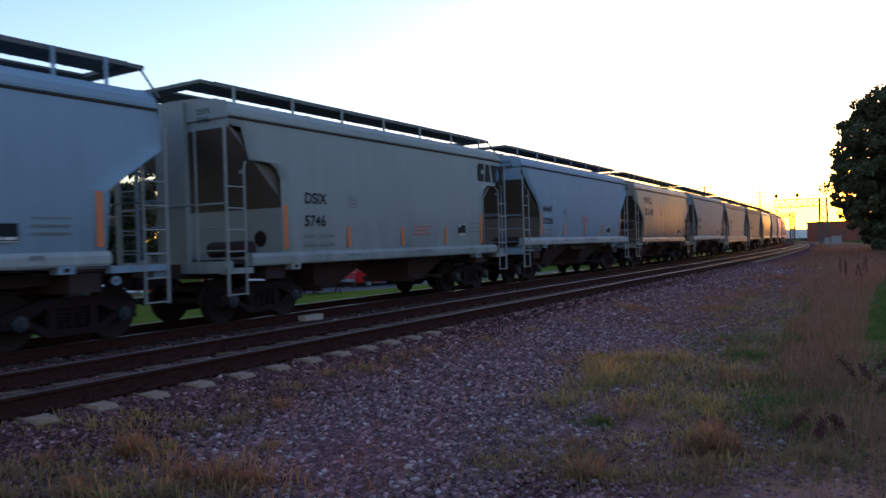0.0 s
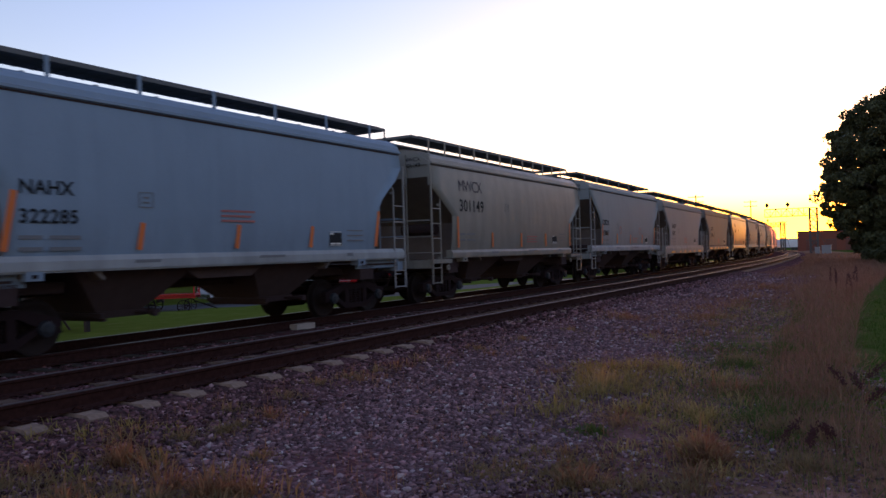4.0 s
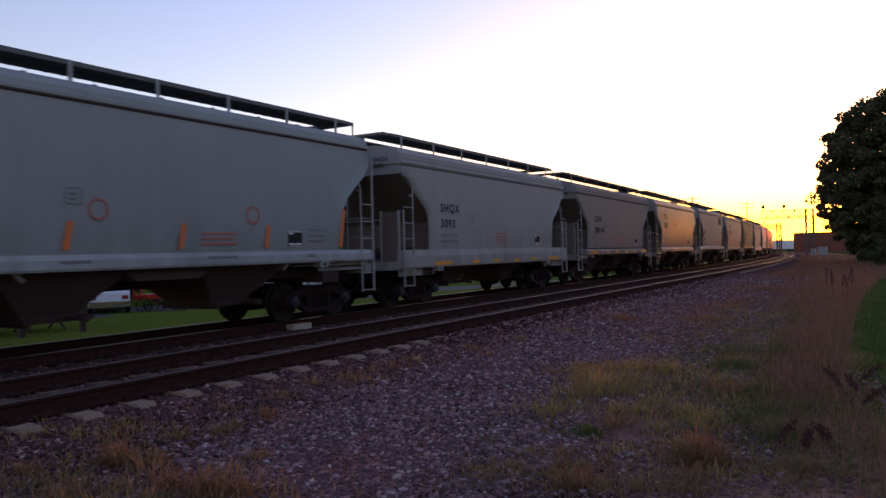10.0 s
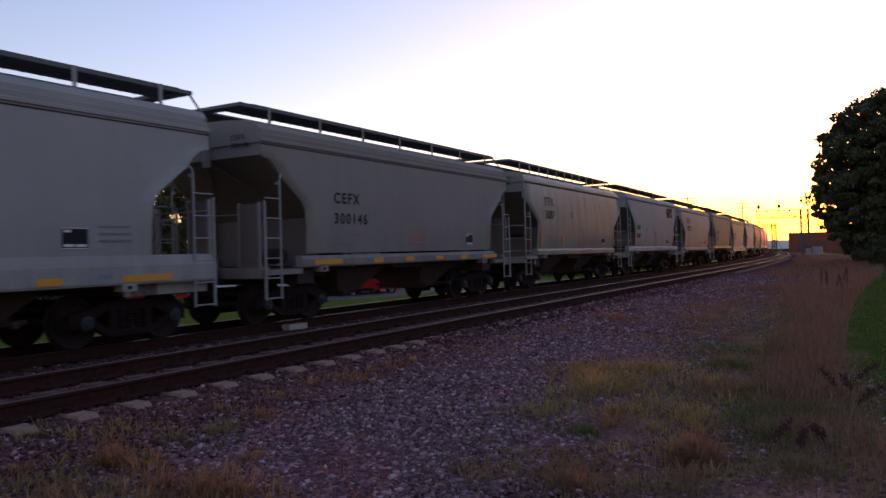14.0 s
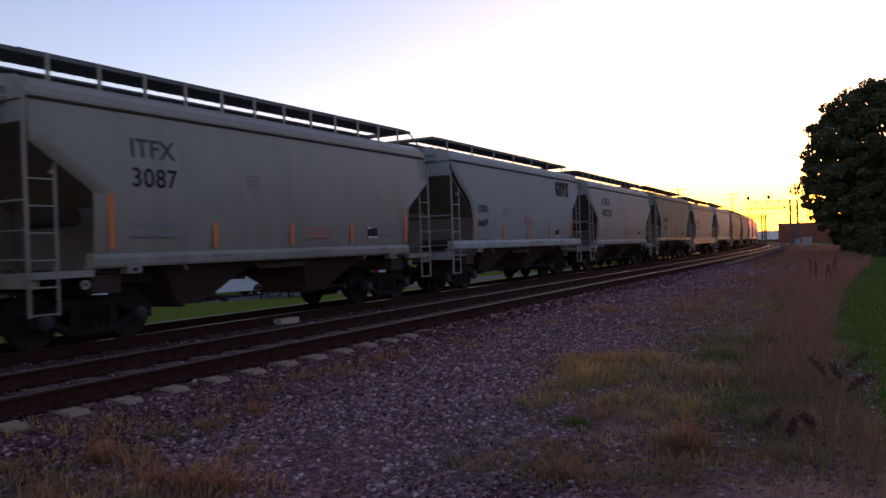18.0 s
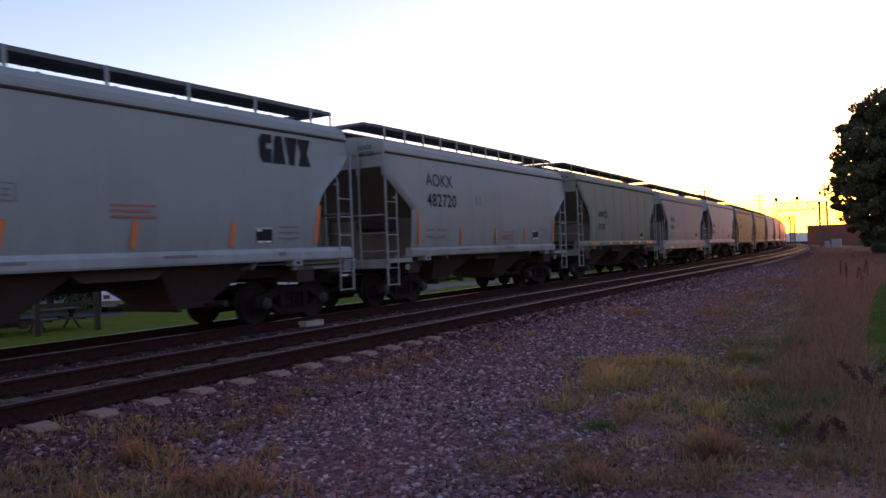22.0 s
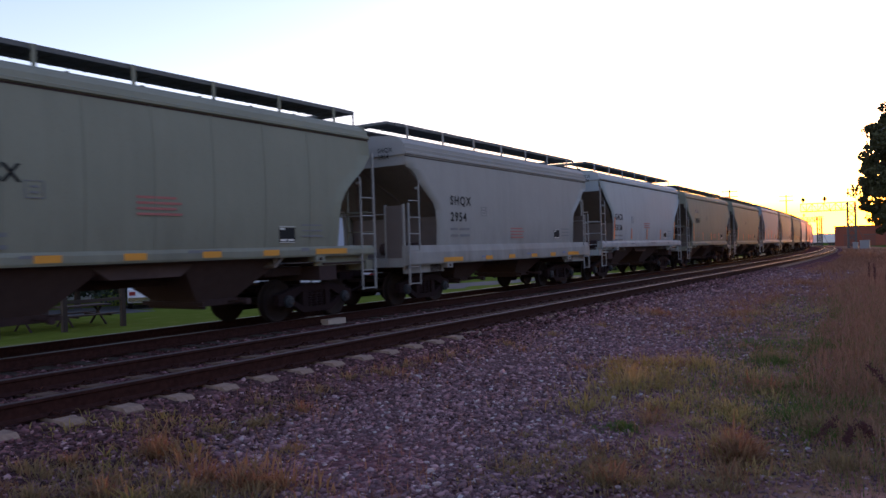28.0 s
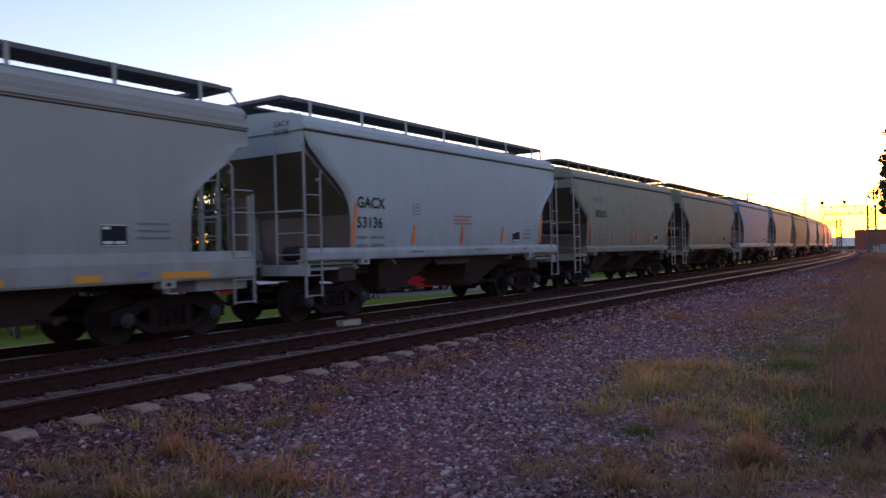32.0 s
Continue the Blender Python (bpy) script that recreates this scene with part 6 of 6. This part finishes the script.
def house(x, y, turn, w, d, h, ridge, label):
    ob = thing("house", pose(x, y, -1.12, 0, 0, turn), label, "house", "houses along the street")
    wall = part("wall", Geo().prism([(-d / 2, 0), (d / 2, 0), (d / 2, h), (0, ridge - 0.12), (-d / 2, h)], -w / 2, w / 2, "x"), SIDING, ob)
    for i in range(int(h / 0.22)):
        part("siding_board", Geo().box(-w / 2 - 0.012, -d / 2 - 0.022, 0.1 + 0.22 * i, w / 2 + 0.012, -d / 2 - 0.002, 0.1 + 0.22 * i + 0.2), SIDING, wall)
    for sd in (-1, 1):
        part("roof_slope", Geo().prism([(sd * (d / 2 + 0.4), h - 0.28), (0, ridge), (0, ridge + 0.14), (sd * (d / 2 + 0.4), h - 0.14)], -w / 2 - 0.35, w / 2 + 0.35, "x"), HUT, ob)
    for i in range(3):
        c = -w / 2 + w * (i + 0.5) / 3
        if i == 1:
            part("door", Geo().box(c - 0.5, -d / 2 - 0.06, 0.1, c + 0.5, -d / 2 - 0.024, 2.15), TIMBER, ob)
            continue
        wi = part("window", Geo().box(c - 0.55, -d / 2 - 0.05, 0.95, c + 0.55, -d / 2 - 0.024, 2.15), GLASS, ob)
        part("frame", Geo().box(c - 0.62, -d / 2 - 0.07, 0.88, c - 0.55, -d / 2 - 0.024, 2.22).box(c + 0.55, -d / 2 - 0.07, 0.88, c + 0.62, -d / 2 - 0.024, 2.22)
             .box(c - 0.55, -d / 2 - 0.07, 2.15, c + 0.55, -d / 2 - 0.024, 2.22).box(c - 0.55, -d / 2 - 0.07, 0.88, c + 0.55, -d / 2 - 0.024, 0.95), WHITE, wi)
    return ob


for az, d, turn, w in ((-39.2, 47.9, 70, 7.0), (-63.8, 52, 80, 9.0)):
    house(*at(az, d), turn, w, 5.0, 2.9, 4.4, "white clapboard house with a pale gabled roof")
REDPAINT = Mat("glossy_red_car_paint", 0.25, 0, 0.6).color((0.42, 0.012, 0.015)).m
WHITEPAINT = Mat("glossy_white_car_paint", 0.3, 0, 0.5).color((0.74, 0.75, 0.77)).m
TAIL = plain("dull_red_tail_lamp", (0.30, 0.02, 0.02), 0.3, 0, 30, 0.1, 0.02)
TYRE = plain("black_tyre_rubber", (0.015, 0.015, 0.015), 0.85, 0, 12, 0.3)
CHROME = plain("bright_wheel_rim", (0.55, 0.55, 0.56), 0.25, 1.0, 20, 0.1, 0.02)


def parked_car(x, y, turn, paint, label, z=-1.05):
    ob = thing("car", pose(x, y, z, 0, 0, turn), label, "car", "parked cars")
    prof = [(-2.15, 0.28), (2.15, 0.28), (2.18, 0.55), (2.1, 0.72), (1.15, 0.86), (0.45, 1.36), (-1.0, 1.40), (-1.75, 0.95), (-2.15, 0.88), (-2.2, 0.55)]
    part("body", Geo().prism(prof, -0.86, 0.86, "y"), paint, ob)
    gl = [(1.0, 0.90), (0.42, 1.30), (-0.95, 1.33), (-1.55, 0.95)]
    for sd in (-1, 1):
        part("side_window", Geo().prism(gl, sd * 0.862, sd * 0.868, "y"), GLASS, ob)
        for q in (-1.35, 1.35):
            w = part("wheel", Geo().lathe([(sd * 0.68, 0.001), (sd * 0.68, 0.31), (sd * 0.88, 0.31), (sd * 0.89, 0.2)], "y", 18, (q, 0, 0.31)), TYRE, ob)
            part("rim", Geo().lathe([(sd * 0.885, 0.21), (sd * 0.87, 0.12), (sd * 0.89, 0.001)], "y", 14, (q, 0, 0.31)), CHROME, w)
    part("bumper", Geo().box(2.12, -0.84, 0.35, 2.22, 0.84, 0.52), CHROME, ob)
    part("bumper", Geo().box(-2.24, -0.84, 0.35, -2.14, 0.84, 0.52), CHROME, ob)
    part("windscreen", Geo().hexa([(1.08, -0.74, 0.93), (1.08, 0.74, 0.93), (0.50, 0.70, 1.335), (0.50, -0.70, 1.335)], [(1.10, -0.74, 0.94), (1.10, 0.74, 0.94), (0.52, 0.70, 1.345), (0.52, -0.70, 1.345)]), GLASS, ob)
    part("rear_window", Geo().hexa([(-1.07, -0.70, 1.37), (-1.07, 0.70, 1.37), (-1.66, 0.74, 1.02), (-1.66, -0.74, 1.02)], [(-1.09, -0.70, 1.38), (-1.09, 0.70, 1.38), (-1.68, 0.74, 1.03), (-1.68, -0.74, 1.03)]), GLASS, ob)
    for sd in (-0.66, 0.66):
        part("tail_light", Geo().box(-2.205, sd - 0.13, 0.62, -2.15, sd + 0.13, 0.78), TAIL, ob)
        part("mirror", Geo().box(0.62, sd * 1.42 - 0.07, 0.90, 0.76, sd * 1.42 + 0.07, 1.02), paint, ob)
    for sd in (-0.6, 0.6):
        part("headlight", Geo().box(2.1, sd - 0.14, 0.56, 2.185, sd + 0.14, 0.68), CHROME, ob)
    return ob


def baggage_cart(x, y, turn):
    """A flat four-wheeled cart with spoked wheels."""
    ob = thing("baggage_cart", pose(x, y, -1.1, 0, 0, turn), "old red wooden baggage cart with spoked wheels", "cart")
    part("deck", Geo().box(-1.3, -0.55, 0.78, 1.3, 0.55, 0.86).box(-1.3, -0.5, 0.66, 1.3, -0.42, 0.78).box(-1.3, 0.42, 0.66, 1.3, 0.5, 0.78), REDPAINT, ob)
    for q in (-1.25, 1.25):
        part("end_rack", Geo().box(q - 0.03, -0.5, 0.86, q + 0.03, -0.44, 1.5).box(q - 0.03, 0.44, 0.86, q + 0.03, 0.5, 1.5).box(q - 0.03, -0.5, 1.42, q + 0.03, 0.5, 1.5), REDPAINT, ob)
    for q, r in ((-0.8, 0.36), (0.8, 0.30)):
        part("axle", Geo().tube((q, -0.6, r), (q, 0.6, r), 0.03), TRUCK, ob)
        for sd in (-0.58, 0.58):
            w = part("wheel", Geo().lathe([(sd - 0.03, r - 0.035), (sd - 0.03, r), (sd + 0.03, r), (sd + 0.03, r - 0.035), (sd - 0.03, r - 0.035)], "y", 20, (q, 0, r)), TRUCK, ob)
            for k in range(10):
                c, n_ = math.cos(k * 0.6283), math.sin(k * 0.6283)
                part("spoke", Geo().tube((q + 0.05 * c, sd, r + 0.05 * n_), (q + (r - 0.03) * c, sd, r + (r - 0.03) * n_), 0.014, 5), TRUCK, w)
    part("tongue", Geo().tube((1.2, 0, 0.5), (2.2, 0, 0.12), 0.03), TRUCK, ob)


baggage_cart(*at(-51.0, 37.0), 35)
parked_car(*at(-45.8, 41.0), 70, WHITEPAINT, "white car parked along the street", -0.985)
parked_car(*at(-54.7, 38.6), 145, WHITEPAINT, "white car parked across the street, seen from behind", -0.985)
parked_car(*at(-36.4, 44.6), 70, REDPAINT, "red saloon car parked beside a white house")


# ---- what moves: the train rolls towards the camera's side, its wheels turn ----
CENTRE, PITCH = 15.32, 12.63


def travelled(t):
    return 4.4905 * t - 0.005607 * t * t


def car_pose(n, t):
    c = CENTRE + PITCH * (n - 1) - travelled(t)
    ends = []
    for d in (-TRUCK_Y, TRUCK_Y):
        s = c + d
        ends.append(place(s if s <= YS else YS + (s - YS) * RN / (RN - SP), -SP, ZF)[0])
    mid, ahead = (ends[0] + ends[1]) / 2, ends[1] - ends[0]
    return pose(mid.x, mid.y, mid.z, math.degrees(math.asin(ahead.z / ahead.length)), 0, math.degrees(math.atan2(-ahead.x, ahead.y)))


def motions():
    stops = [0, 0.1, 0.3] + list(range(1, 32)) + [31.7, 31.9, 32]
    spin = [4 * k / 30 for k in range(241)]
    for n, car in enumerate(cars):
        walk(car, [(t, car_pose(n, t)) for t in stops])
        if n > 14:
            continue
        for tr in [o for o in car.children if o.name.startswith("truck")]:
            for w in [o for o in tr.children if o.name.startswith("wheelset")]:
                y = w.location.y
                walk(w, [(t, pose(0, y, 0.42, math.degrees(travelled(t) / 0.42), 0, 0)) for t in spin])


motions()
